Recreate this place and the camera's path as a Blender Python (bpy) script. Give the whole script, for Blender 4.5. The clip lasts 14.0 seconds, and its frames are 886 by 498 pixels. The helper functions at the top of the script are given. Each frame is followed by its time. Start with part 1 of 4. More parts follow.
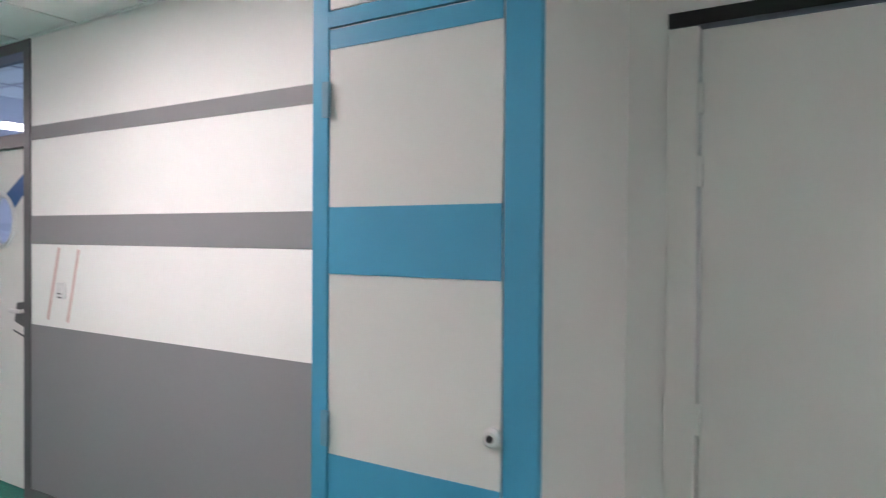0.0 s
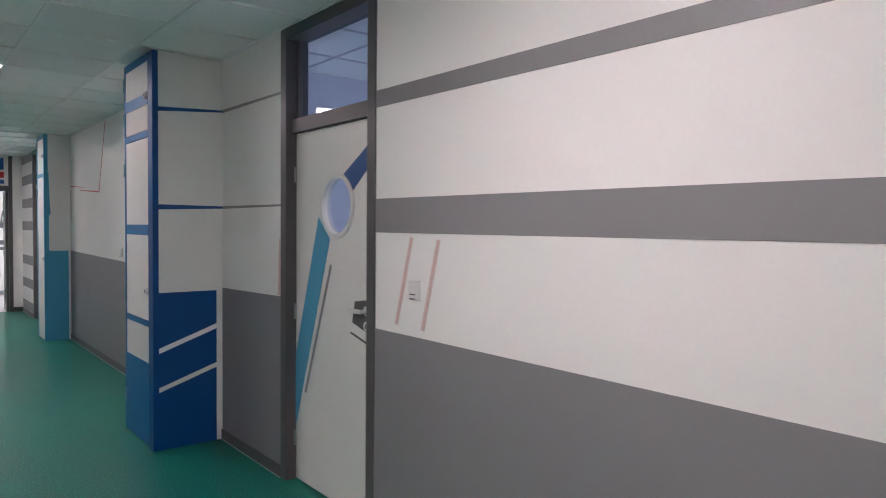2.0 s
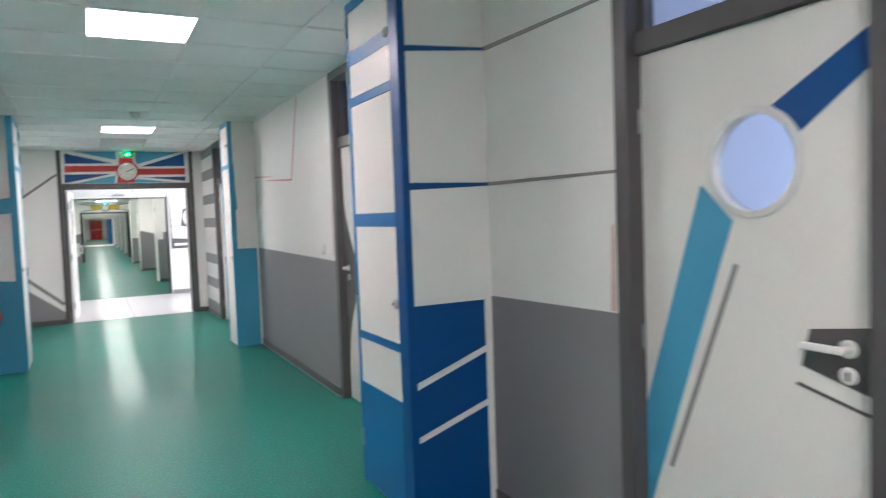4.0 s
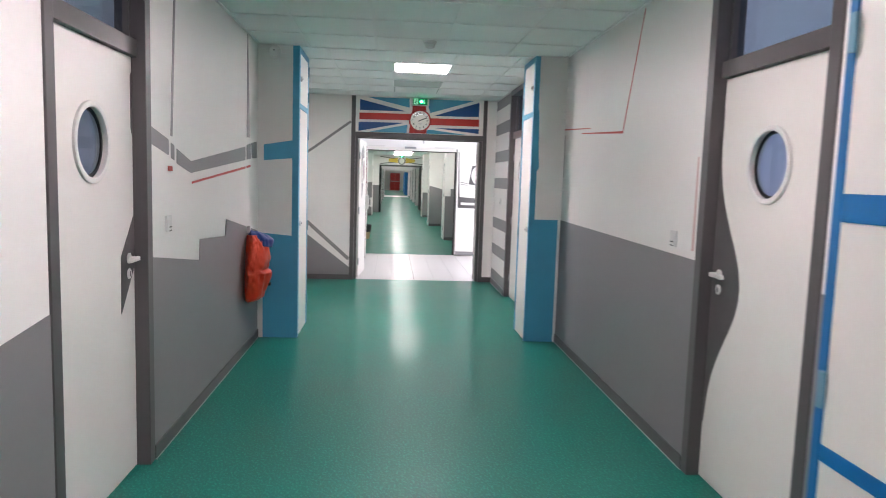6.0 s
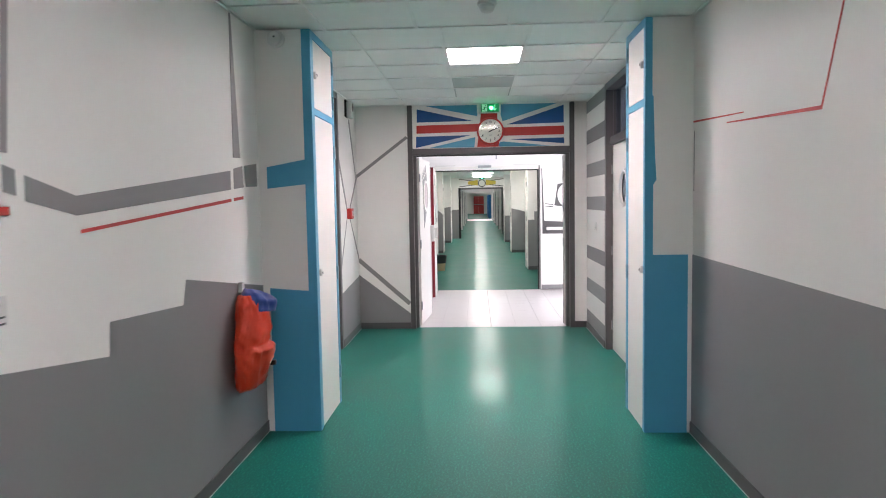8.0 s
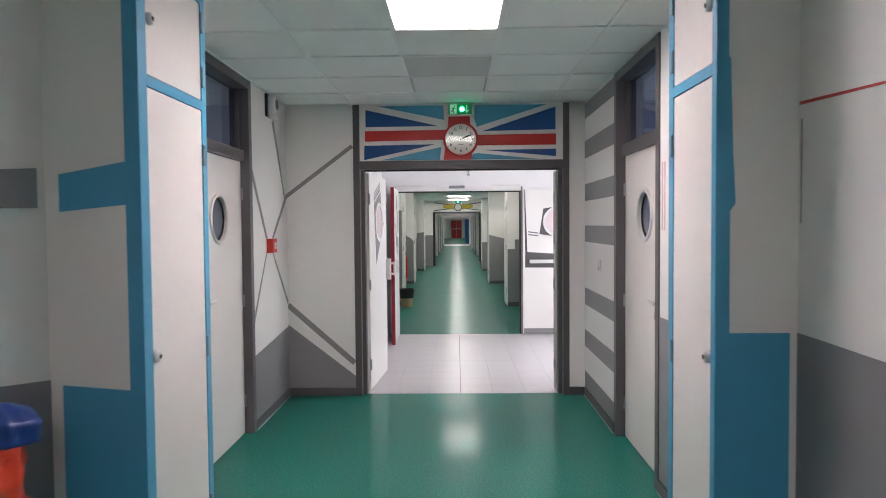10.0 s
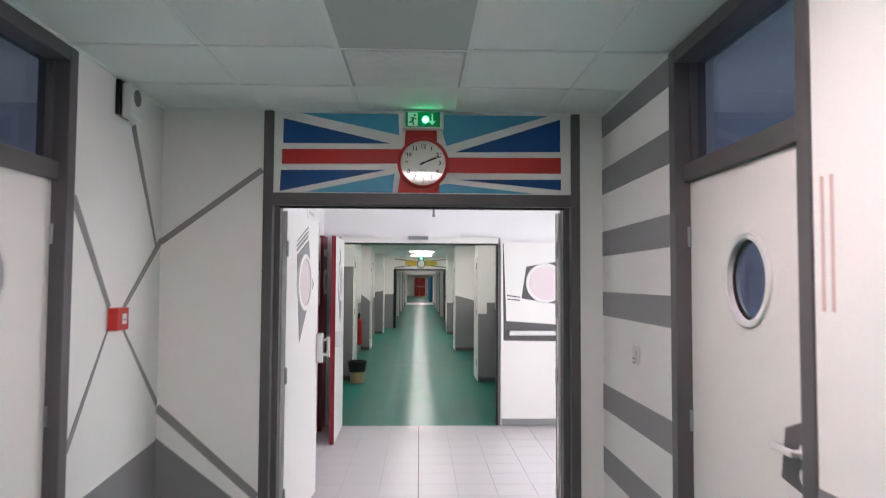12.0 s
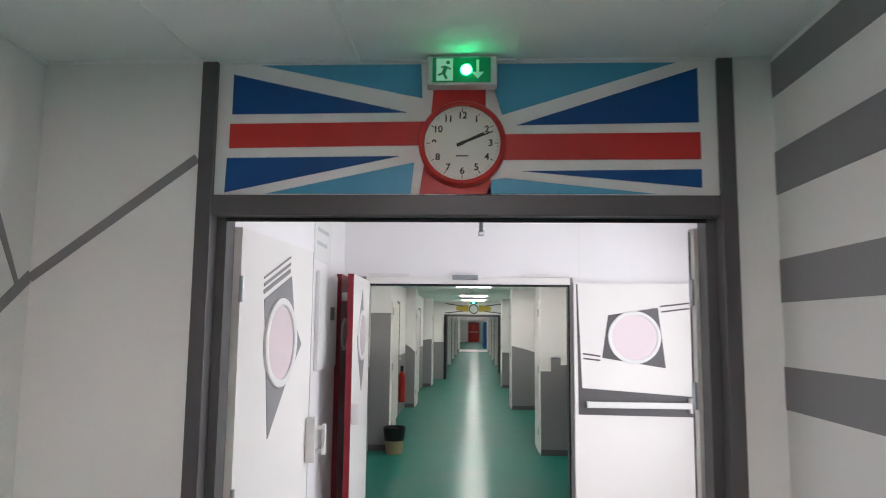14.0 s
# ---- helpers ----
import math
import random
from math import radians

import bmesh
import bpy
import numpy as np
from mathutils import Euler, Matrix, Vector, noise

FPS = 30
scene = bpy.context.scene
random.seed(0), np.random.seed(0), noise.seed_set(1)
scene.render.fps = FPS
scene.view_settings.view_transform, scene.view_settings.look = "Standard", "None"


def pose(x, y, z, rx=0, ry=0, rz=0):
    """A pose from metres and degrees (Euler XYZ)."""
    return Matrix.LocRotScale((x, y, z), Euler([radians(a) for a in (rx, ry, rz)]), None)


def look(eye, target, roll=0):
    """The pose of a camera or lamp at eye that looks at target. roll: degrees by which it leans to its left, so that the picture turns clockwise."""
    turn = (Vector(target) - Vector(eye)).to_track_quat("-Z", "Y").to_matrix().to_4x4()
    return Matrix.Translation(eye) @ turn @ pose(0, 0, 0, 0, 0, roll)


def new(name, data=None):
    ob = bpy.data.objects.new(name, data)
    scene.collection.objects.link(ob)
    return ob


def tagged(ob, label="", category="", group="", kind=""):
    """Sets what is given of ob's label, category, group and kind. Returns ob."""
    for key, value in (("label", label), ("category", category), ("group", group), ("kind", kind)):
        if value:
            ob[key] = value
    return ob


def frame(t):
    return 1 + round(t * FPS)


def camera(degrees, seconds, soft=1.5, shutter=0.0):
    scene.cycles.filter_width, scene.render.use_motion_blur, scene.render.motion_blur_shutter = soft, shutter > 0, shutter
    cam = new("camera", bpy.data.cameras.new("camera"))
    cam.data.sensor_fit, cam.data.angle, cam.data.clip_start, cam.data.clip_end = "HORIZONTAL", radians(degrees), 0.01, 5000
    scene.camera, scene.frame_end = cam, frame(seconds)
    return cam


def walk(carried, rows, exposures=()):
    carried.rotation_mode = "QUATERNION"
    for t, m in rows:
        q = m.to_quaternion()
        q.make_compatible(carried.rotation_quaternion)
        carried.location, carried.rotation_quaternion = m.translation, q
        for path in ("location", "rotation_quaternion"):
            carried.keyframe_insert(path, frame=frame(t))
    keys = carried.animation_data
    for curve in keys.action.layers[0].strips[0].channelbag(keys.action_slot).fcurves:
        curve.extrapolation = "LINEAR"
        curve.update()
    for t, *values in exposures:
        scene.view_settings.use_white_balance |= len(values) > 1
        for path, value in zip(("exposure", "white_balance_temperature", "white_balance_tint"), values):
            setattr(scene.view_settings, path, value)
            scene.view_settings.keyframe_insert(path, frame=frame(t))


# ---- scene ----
cam = camera(66.3, 14.0, soft=1.0, shutter=0.4)
PATH = [
    (0, (-0.836, 5.104, 1.516), (0.862, 6.162, 1.487), 0.4),
    (0.5, (-0.754, 5.296, 1.576), (0.826, 6.523, 1.57), -0.3),
    (1, (-0.705, 5.611, 1.574), (0.789, 6.94, 1.597), 2.1),
    (1.5, (-0.613, 5.968, 1.542), (0.766, 7.416, 1.522), 1.7),
    (2, (-0.57, 6.433, 1.5), (0.686, 7.989, 1.436), 0.5),
    (2.5, (-0.593, 6.825, 1.495), (0.671, 8.375, 1.458), 0.6),
    (3, (-0.566, 7.236, 1.54), (0.608, 8.855, 1.559), -0.1),
    (3.5, (-0.61, 7.719, 1.509), (0.448, 9.415, 1.463), -1.2),
    (4, (-0.566, 8.176, 1.49), (0.353, 9.949, 1.383), -2.1),
    (4.2, (-0.567, 8.368, 1.485), (0.259, 10.184, 1.345), -1.2),
    (6.3, (-0.356, 10.383, 1.518), (-0.263, 12.37, 1.311), 0.6),
    (6.5, (-0.348, 10.55, 1.526), (-0.275, 12.54, 1.332), -0.9),
    (7, (-0.287, 11.021, 1.524), (-0.313, 13.014, 1.364), -0.8),
    (7.5, (-0.21, 11.503, 1.515), (-0.213, 13.498, 1.363), 0.7),
    (8, (-0.155, 11.977, 1.522), (-0.258, 13.97, 1.38), -1.0),
    (8.5, (-0.105, 12.466, 1.544), (-0.109, 14.464, 1.454), -0.5),
    (8.7, (-0.081, 12.635, 1.532), (-0.106, 14.634, 1.466), -0.2),
    (10.8, (-0.02, 14.677, 1.577), (-0.06, 16.675, 1.5), -0.5),
    (11, (-0.008, 14.883, 1.568), (-0.001, 16.882, 1.499), -0.6),
    (11.5, (0.013, 15.364, 1.577), (-0.059, 17.363, 1.529), 0.2),
    (12, (-0.008, 15.839, 1.599), (0.06, 17.836, 1.694), 0.3),
    (12.5, (0.032, 16.315, 1.625), (0.016, 18.307, 1.804), 1.7),
    (13, (0.013, 16.753, 1.649), (-0.016, 18.738, 1.892), 1.0),
    (13.5, (0.027, 17.208, 1.664), (0.017, 19.195, 1.897), -0.5),
    (14, (0.054, 17.581, 1.668), (-0.039, 19.566, 1.892), 0.6),
]
walk(cam, [(t, look(eye, target, roll)) for t, eye, target, roll in PATH],
     exposures=((0.0, 0.66, 6250, 4), (1.0, 0.24, 6300, 5), (2.5, 0.09, 6350, 8), (3.2, 0.4, 6300, 5), (4.0, 0.88, 6300, 3), (6.3, 0.75, 6500, 9), (7.5, 0.86, 6550, 10), (8.5, 0.6, 6550, 9), (11.0, 0.15, 6500, 9), (12.5, 0.28, 6500, 8), (14.0, 0.23, 6500, 7)))

# ---- world and light ----
world = bpy.data.worlds.new("sky_world")
scene.world = world
world.use_nodes = True
wn = world.node_tree.nodes
sky = wn.new("ShaderNodeTexSky")
sky.sky_type, sky.sun_disc = "NISHITA", False
sky.sun_elevation, sky.sun_rotation = radians(40), radians(250)
world.node_tree.links.new(sky.outputs[0], wn["Background"].inputs[0])
wn["Background"].inputs[1].default_value = 0.12
sun_data = bpy.data.lights.new("sun", "SUN")
sun_data.energy, sun_data.angle, sun_data.color = 0.8, radians(12), (1.0, 0.96, 0.9)
sun = new("sun", sun_data)
sun.matrix_world = look((30, 40, 40), (0, 12, 0))
LAMP = 42.0       # strength of the ceiling panels
HALLSKY = 66.0   # daylight entering the tiled hall, watts

def window_light(x, y, z, tx, ty, tz, w, h, power, colour=(0.93, 0.92, 1.0)):
    d = bpy.data.lights.new("window_daylight", "AREA")
    d.shape, d.size, d.size_y, d.energy, d.color = "RECTANGLE", w, h, power, colour
    ob = new("window_daylight", d)
    ob.matrix_world = look((x, y, z), (tx, ty, tz))
    return ob

# ---- materials ----
def paint(name, col, rough=0.5, vary=0.05, bump=0.12, scale=160.0, spec=0.4):
    """Painted surface: fine roller grain, and faint larger patches of dirt."""
    m = bpy.data.materials.new(name)
    m.use_nodes = True
    nt = m.node_tree
    b = nt.nodes["Principled BSDF"]
    tc = nt.nodes.new("ShaderNodeTexCoord")
    n1 = nt.nodes.new("ShaderNodeTexNoise"); n1.inputs["Scale"].default_value = 1.7; n1.inputs["Detail"].default_value = 5
    n2 = nt.nodes.new("ShaderNodeTexNoise"); n2.inputs["Scale"].default_value = scale; n2.inputs["Detail"].default_value = 3
    nt.links.new(tc.outputs["Object"], n1.inputs["Vector"]); nt.links.new(tc.outputs["Object"], n2.inputs["Vector"])
    mix = nt.nodes.new("ShaderNodeMix"); mix.data_type = "RGBA"
    mix.inputs["A"].default_value = (*[c * (1 - vary) for c in col], 1)
    mix.inputs["B"].default_value = (*[min(1, c * (1 + vary)) for c in col], 1)
    nt.links.new(n1.outputs["Fac"], mix.inputs["Factor"]); nt.links.new(mix.outputs["Result"], b.inputs["Base Color"])
    bp = nt.nodes.new("ShaderNodeBump"); bp.inputs["Strength"].default_value = bump; bp.inputs["Distance"].default_value = 0.002
    nt.links.new(n2.outputs["Fac"], bp.inputs["Height"]); nt.links.new(bp.outputs["Normal"], b.inputs["Normal"])
    mr = nt.nodes.new("ShaderNodeMapRange"); mr.inputs["To Min"].default_value = rough - 0.06; mr.inputs["To Max"].default_value = rough + 0.06
    nt.links.new(n1.outputs["Fac"], mr.inputs["Value"]); nt.links.new(mr.outputs["Result"], b.inputs["Roughness"])
    b.inputs["Specular IOR Level"].default_value = spec
    return m

def glow(name, col, strength):
    m = bpy.data.materials.new(name); m.use_nodes = True
    b = m.node_tree.nodes["Principled BSDF"]
    b.inputs["Base Color"].default_value = (*col, 1); b.inputs["Emission Color"].default_value = (*col, 1)
    b.inputs["Emission Strength"].default_value = strength
    return m

WHITE = paint("wall_white", (0.84, 0.82, 0.795), 0.5, bump=0.2, vary=0.035)
HALLWHITE = paint("hall_white", (0.82, 0.80, 0.80), 0.5)
GREY = paint("wall_grey", (0.24, 0.235, 0.24), 0.45)
FRAMEGREY = paint("frame_grey", (0.095, 0.09, 0.092), 0.38, bump=0.05)
PALEGREY = paint("line_grey", (0.26, 0.25, 0.25), 0.45)
PALEGREY2 = paint("weld_grey", (0.5, 0.52, 0.5), 0.5)
LBLUE = paint("light_blue", (0.075, 0.34, 0.53), 0.4, bump=0.06)
MBLUE = paint("mid_blue", (0.008, 0.145, 0.38), 0.4, bump=0.06)
DBLUE = paint("dark_blue", (0.001, 0.068, 0.25), 0.4, bump=0.06)
RED = paint("flag_red", (0.52, 0.028, 0.022), 0.4, bump=0.06)
DRED = paint("door_red", (0.19, 0.010, 0.02), 0.35, bump=0.05)
PINK = paint("faded_red", (0.66, 0.47, 0.44), 0.5)
YELLOW = paint("yellow", (0.62, 0.44, 0.05), 0.45)
LEAFW = paint("door_white", (0.78, 0.755, 0.72), 0.38, bump=0.04)
PLASTIC = paint("white_plastic", (0.72, 0.71, 0.69), 0.3, bump=0.02)
BLACK = paint("black", (0.012, 0.012, 0.013), 0.4, bump=0.02)
BEIGE = paint("beige_plastic", (0.42, 0.31, 0.18), 0.4, bump=0.02)
STEEL = paint("hinge_steel", (0.38, 0.40, 0.42), 0.32, bump=0.02); STEEL.node_tree.nodes["Principled BSDF"].inputs["Metallic"].default_value = 0.8
HINGEBLUE = paint("hinge_blue", (0.14, 0.30, 0.40), 0.35, bump=0.03)
TILE = paint("ceiling_tile", (0.92, 0.935, 0.915), 0.8, bump=0.35, scale=260)
def island_variation(m, low, high):
    """Each loose piece of the mesh takes its own shade."""
    nt = m.node_tree
    b = nt.nodes["Principled BSDF"]
    g = nt.nodes.new("ShaderNodeNewGeometry")
    mr = nt.nodes.new("ShaderNodeMapRange"); mr.inputs["To Min"].default_value = low; mr.inputs["To Max"].default_value = high
    nt.links.new(g.outputs["Random Per Island"], mr.inputs["Value"])
    mul = nt.nodes.new("ShaderNodeVectorMath"); mul.operation = "SCALE"
    nt.links.new(b.inputs["Base Color"].links[0].from_socket, mul.inputs[0]); nt.links.new(mr.outputs["Result"], mul.inputs["Scale"])
    nt.links.new(mul.outputs["Vector"], b.inputs["Base Color"])
island_variation(TILE, 0.93, 1.02)
TBAR = paint("ceiling_bar", (0.88, 0.89, 0.87), 0.45, bump=0.02)
PANELOFF = paint("ceiling_panel", (0.52, 0.54, 0.525), 0.6, bump=0.3, scale=300)
ROOMWALL = paint("room_wall", (0.60, 0.60, 0.68), 0.6)
ROOMFLOOR = paint("room_floor", (0.25, 0.27, 0.3), 0.4)
STONE = paint("hall_tile", (0.56, 0.53, 0.54), 0.35, vary=0.09, bump=0.06, scale=40)
GROUT = paint("grout", (0.40, 0.38, 0.38), 0.7)
PAPER = paint("paper", (0.74, 0.74, 0.72), 0.6, bump=0.02)
INK = paint("ink", (0.12, 0.12, 0.14), 0.6, bump=0.02)
BAGRED = paint("bag_red", (0.62, 0.05, 0.018), 0.42, bump=0.25, scale=30)
BAGBLUE = paint("bag_blue", (0.012, 0.05, 0.24), 0.42, bump=0.25, scale=30)
SIGNGREEN = glow("sign_green", (0.0, 0.16, 0.06), 0.25)
SIGNWHITE = glow("sign_white", (0.4, 0.72, 0.55), 0.22)
LED = glow("green_led", (0.05, 1.0, 0.35), 24.0)
LAMPWHITE = glow("lamp_diffuser", (1.0, 0.825, 0.87), LAMP)
# unseen panel behind the start, added to brighten the near end
UNSEENLAMP = glow("unseen_fill_panel", (1.0, 0.825, 0.87), LAMP * 0.62)
LAMPEND = glow("lamp_diffuser_end", (1.0, 0.825, 0.87), LAMP * 1.08)
LAMPMID = glow("lamp_diffuser_middle", (1.0, 0.825, 0.87), LAMP * 0.76)
FARLAMP = glow("far_lamp_diffuser", (1.0, 0.93, 0.92), LAMP * 0.5)
CLOCKFACE = paint("clock_face", (0.78, 0.76, 0.70), 0.3, bump=0.0)

def floor_material():
    m = paint("green_vinyl", (0.008, 0.165, 0.125), 0.46, vary=0.14, bump=0.012, scale=90)
    nt = m.node_tree
    b = nt.nodes["Principled BSDF"]
    tc = nt.nodes.new("ShaderNodeTexCoord")
    n = nt.nodes.new("ShaderNodeTexNoise"); n.inputs["Scale"].default_value = 75; n.inputs["Detail"].default_value = 5
    nt.links.new(tc.outputs["Object"], n.inputs["Vector"])
    r = nt.nodes.new("ShaderNodeValToRGB")
    r.color_ramp.elements[0].position, r.color_ramp.elements[0].color = 0.5, (0.86, 0.88, 0.88, 1)
    r.color_ramp.elements[1].position, r.color_ramp.elements[1].color = 0.66, (1.8, 1.45, 1.45, 1)
    nt.links.new(n.outputs["Fac"], r.inputs["Fac"])
    old = b.inputs["Base Color"].links[0].from_socket
    mul = nt.nodes.new("ShaderNodeMix"); mul.data_type = "RGBA"; mul.blend_type = "MULTIPLY"; mul.inputs["Factor"].default_value = 1
    nt.links.new(old, mul.inputs["A"]); nt.links.new(r.outputs["Color"], mul.inputs["B"])
    nt.links.new(mul.outputs["Result"], b.inputs["Base Color"])
    b.inputs["Specular IOR Level"].default_value = 0.16
    b.inputs["Coat Weight"].default_value, b.inputs["Coat Roughness"].default_value = 0.26, 0.15
    return m

VINYL = floor_material()

def thin_glass(name, tint, gloss=0.015):
    """Single pane: clear, with a mirror sheen that grows at a slant."""
    m = bpy.data.materials.new(name); m.use_nodes = True
    nt = m.node_tree
    nt.nodes.remove(nt.nodes["Principled BSDF"])
    tr = nt.nodes.new("ShaderNodeBsdfTransparent"); tr.inputs["Color"].default_value = (*tint, 1)
    gl = nt.nodes.new("ShaderNodeBsdfGlossy"); gl.inputs["Roughness"].default_value = gloss
    lw = nt.nodes.new("ShaderNodeLayerWeight"); lw.inputs["Blend"].default_value = 0.5
    pw = nt.nodes.new("ShaderNodeMath"); pw.operation = "POWER"; pw.inputs[1].default_value = 4.0
    fr_ = nt.nodes.new("ShaderNodeMath"); fr_.operation = "MULTIPLY_ADD"; fr_.inputs[1].default_value = 0.7; fr_.inputs[2].default_value = 0.03
    nt.links.new(lw.outputs["Facing"], pw.inputs[0]); nt.links.new(pw.outputs[0], fr_.inputs[0])
    mx = nt.nodes.new("ShaderNodeMixShader")
    nt.links.new(fr_.outputs[0], mx.inputs[0]); nt.links.new(tr.outputs[0], mx.inputs[1]); nt.links.new(gl.outputs[0], mx.inputs[2])
    nt.links.new(mx.outputs[0], nt.nodes["Material Output"].inputs["Surface"])
    return m

GLASS = thin_glass("window_glass", (0.82, 0.88, 0.95))
CLOCKGLASS = thin_glass("clock_glass", (0.98, 0.98, 0.97), 0.03)
# opaque pane; the brightness showing through translucent glass is put into its colour
PALEPANE = bpy.data.materials.new("pale_translucent_look"); PALEPANE.use_nodes = True
PALEPANE.node_tree.nodes["Principled BSDF"].inputs["Base Color"].default_value = (0.72, 0.61, 0.63, 1)
PALEPANE.node_tree.nodes["Principled BSDF"].inputs["Roughness"].default_value = 0.25
# ---- building tools ----
def thing(name, label="", category="", group="", kind=""):
    return tagged(new(name), label, category, group, kind)

def part(name, bm, material, parent=None, label="", smooth=False):
    bmesh.ops.recalc_face_normals(bm, faces=bm.faces)
    me = bpy.data.meshes.new(name)
    bm.to_mesh(me); bm.free()
    me.materials.append(material)
    if smooth:
        for p in me.polygons:
            p.use_smooth = True
    ob = new(name, me)
    if parent is not None:
        ob.parent = parent
    if label:
        ob["label"] = label
    return ob

def add_box(bm, x0, x1, y0, y1, z0, z1):
    x0, x1 = sorted((x0, x1)); y0, y1 = sorted((y0, y1)); z0, z1 = sorted((z0, z1))
    v = [bm.verts.new((x, y, z)) for x in (x0, x1) for y in (y0, y1) for z in (z0, z1)]
    for q in ((0, 1, 3, 2), (4, 6, 7, 5), (0, 4, 5, 1), (2, 3, 7, 6), (0, 2, 6, 4), (1, 5, 7, 3)):
        bm.faces.new([v[i] for i in q])

def boxes(*bs, bevel=0.0):
    bm = bmesh.new()
    for b in bs:
        add_box(bm, *b)
    if bevel:
        bmesh.ops.bevel(bm, geom=bm.edges[:], offset=bevel, segments=2, affect="EDGES", profile=0.6)
    return bm

def prism(plane, pos, pts, t=0.003):
    """A flat piece on a wall. plane: the way it faces; pts: (y, z) for x planes, (x, z) for y planes, (x, y) for z planes."""
    s = 1 if plane[1] == "+" else -1
    place = {"x": lambda p, d: (pos + s * d, p[0], p[1]), "y": lambda p, d: (p[0], pos + s * d, p[1]), "z": lambda p, d: (p[0], p[1], pos + s * d)}[plane[0]]
    bm = bmesh.new()
    a = [bm.verts.new(place(p, -0.0005)) for p in pts]
    b = [bm.verts.new(place(p, t)) for p in pts]
    bm.faces.new(a); bm.faces.new(b)
    for i in range(len(pts)):
        j = (i + 1) % len(pts)
        bm.faces.new((a[i], a[j], b[j], b[i]))
    return bm

def decal(name, mat, parent, plane, pos, pts, t=0.003, label=""):
    return part(name, prism(plane, pos, pts, t), mat, parent, label)

def rect(a0, a1, b0, b1):
    return [(a0, b0), (a1, b0), (a1, b1), (a0, b1)]

def band(a, b, w0, w1=None):
    """A straight line of paint from a to b with widths at its two ends."""
    w1 = w0 if w1 is None else w1
    dx, dy = b[0] - a[0], b[1] - a[1]
    n = math.hypot(dx, dy); nx, ny = -dy / n, dx / n
    return [(a[0] + nx * w0 / 2, a[1] + ny * w0 / 2), (b[0] + nx * w1 / 2, b[1] + ny * w1 / 2),
            (b[0] - nx * w1 / 2, b[1] - ny * w1 / 2), (a[0] - nx * w0 / 2, a[1] - ny * w0 / 2)]

def lathe(rings, axis="z", centre=(0, 0, 0), n=40):
    """Rings of (radius, height) turned round an axis."""
    bm = bmesh.new()
    loops = []
    for r, h in rings:
        loop = []
        for i in range(n):
            a = 2 * math.pi * i / n
            c, s = r * math.cos(a), r * math.sin(a)
            p = {"z": (c, s, h), "x": (h, c, s), "y": (c, h, s)}[axis]
            loop.append(bm.verts.new(Vector(p) + Vector(centre)))
        loops.append(loop)
    for a, b in zip(loops, loops[1:]):
        for i in range(n):
            j = (i + 1) % n
            bm.faces.new((a[i], a[j], b[j], b[i]))
    bm.faces.new(loops[0]); bm.faces.new(loops[-1])
    return bm

def annulus(r0, r1, h0, h1, axis, centre, n=48):
    bm = bmesh.new()
    rings = [(r0, h0), (r1, h0), (r1, h1 * 0.8 + h0 * 0.2), (r1 - (r1 - r0) * 0.2, h1), (r0 + (r1 - r0) * 0.2, h1), (r0, h1 * 0.8 + h0 * 0.2)]
    loops = []
    for r, h in rings:
        loop = []
        for i in range(n):
            a = 2 * math.pi * i / n
            c, s = r * math.cos(a), r * math.sin(a)
            p = {"z": (c, s, h), "x": (h, c, s), "y": (c, h, s)}[axis]
            loop.append(bm.verts.new(Vector(p) + Vector(centre)))
        loops.append(loop)
    for k in range(len(loops)):
        a, b = loops[k], loops[(k + 1) % len(loops)]
        for i in range(n):
            j = (i + 1) % n
            bm.faces.new((a[i], a[j], b[j], b[i]))
    return bm

def holed_leaf(u0, u1, z0, z1, cu, cz, r, d0, d1, place):
    """A slab with a round hole; place(u, d, z) gives the point."""
    angs = [2 * math.pi * i / 40 for i in range(40)]
    angs += [math.atan2(z - cz, u - cu) % (2 * math.pi) for u in (u0, u1) for z in (z0, z1)]
    angs.sort()
    bm = bmesh.new()
    def edge(a):
        c, s = math.cos(a), math.sin(a)
        k = min([((u1 if c > 0 else u0) - cu) / c if abs(c) > 1e-9 else 1e9, ((z1 if s > 0 else z0) - cz) / s if abs(s) > 1e-9 else 1e9])
        return cu + k * c, cz + k * s
    inn = [[bm.verts.new(place(cu + r * math.cos(a), d, cz + r * math.sin(a))) for a in angs] for d in (d0, d1)]
    out = [[bm.verts.new(place(edge(a)[0], d, edge(a)[1])) for a in angs] for d in (d0, d1)]
    n = len(angs)
    for i in range(n):
        j = (i + 1) % n
        for k in (0, 1):
            bm.faces.new((inn[k][i], inn[k][j], out[k][j], out[k][i]))
        bm.faces.new((inn[0][i], inn[0][j], inn[1][j], inn[1][i]))
        bm.faces.new((out[0][i], out[0][j], out[1][j], out[1][i]))
    return bm

# ---- the setting: floor, walls, ceiling ----
XR, XL, TOP, END = 1.205, -1.58, 2.64, 20.0
XE = 1.125        # right wall past the last cupboard
T = 0.12

floor = tagged(part("floor", boxes((XL - T, XR + T, -0.12, END + 0.06, -0.2, 0)), VINYL), "glossy green vinyl corridor floor with fine flecks", "floor", kind="structure")
floor_2 = tagged(part("floor_2", boxes((-2.2, 2.2, 23.44, 100, -0.2, 0)), VINYL), "glossy green vinyl floor of the far corridor", "floor", kind="structure")

DOORS_R = ((9.14, 10.148), (12.47, 13.50), (17.75, 18.85))
DOORS_L = ((12.60, 13.635), (17.915, 18.95))
NEAR = (4.62, 5.60)

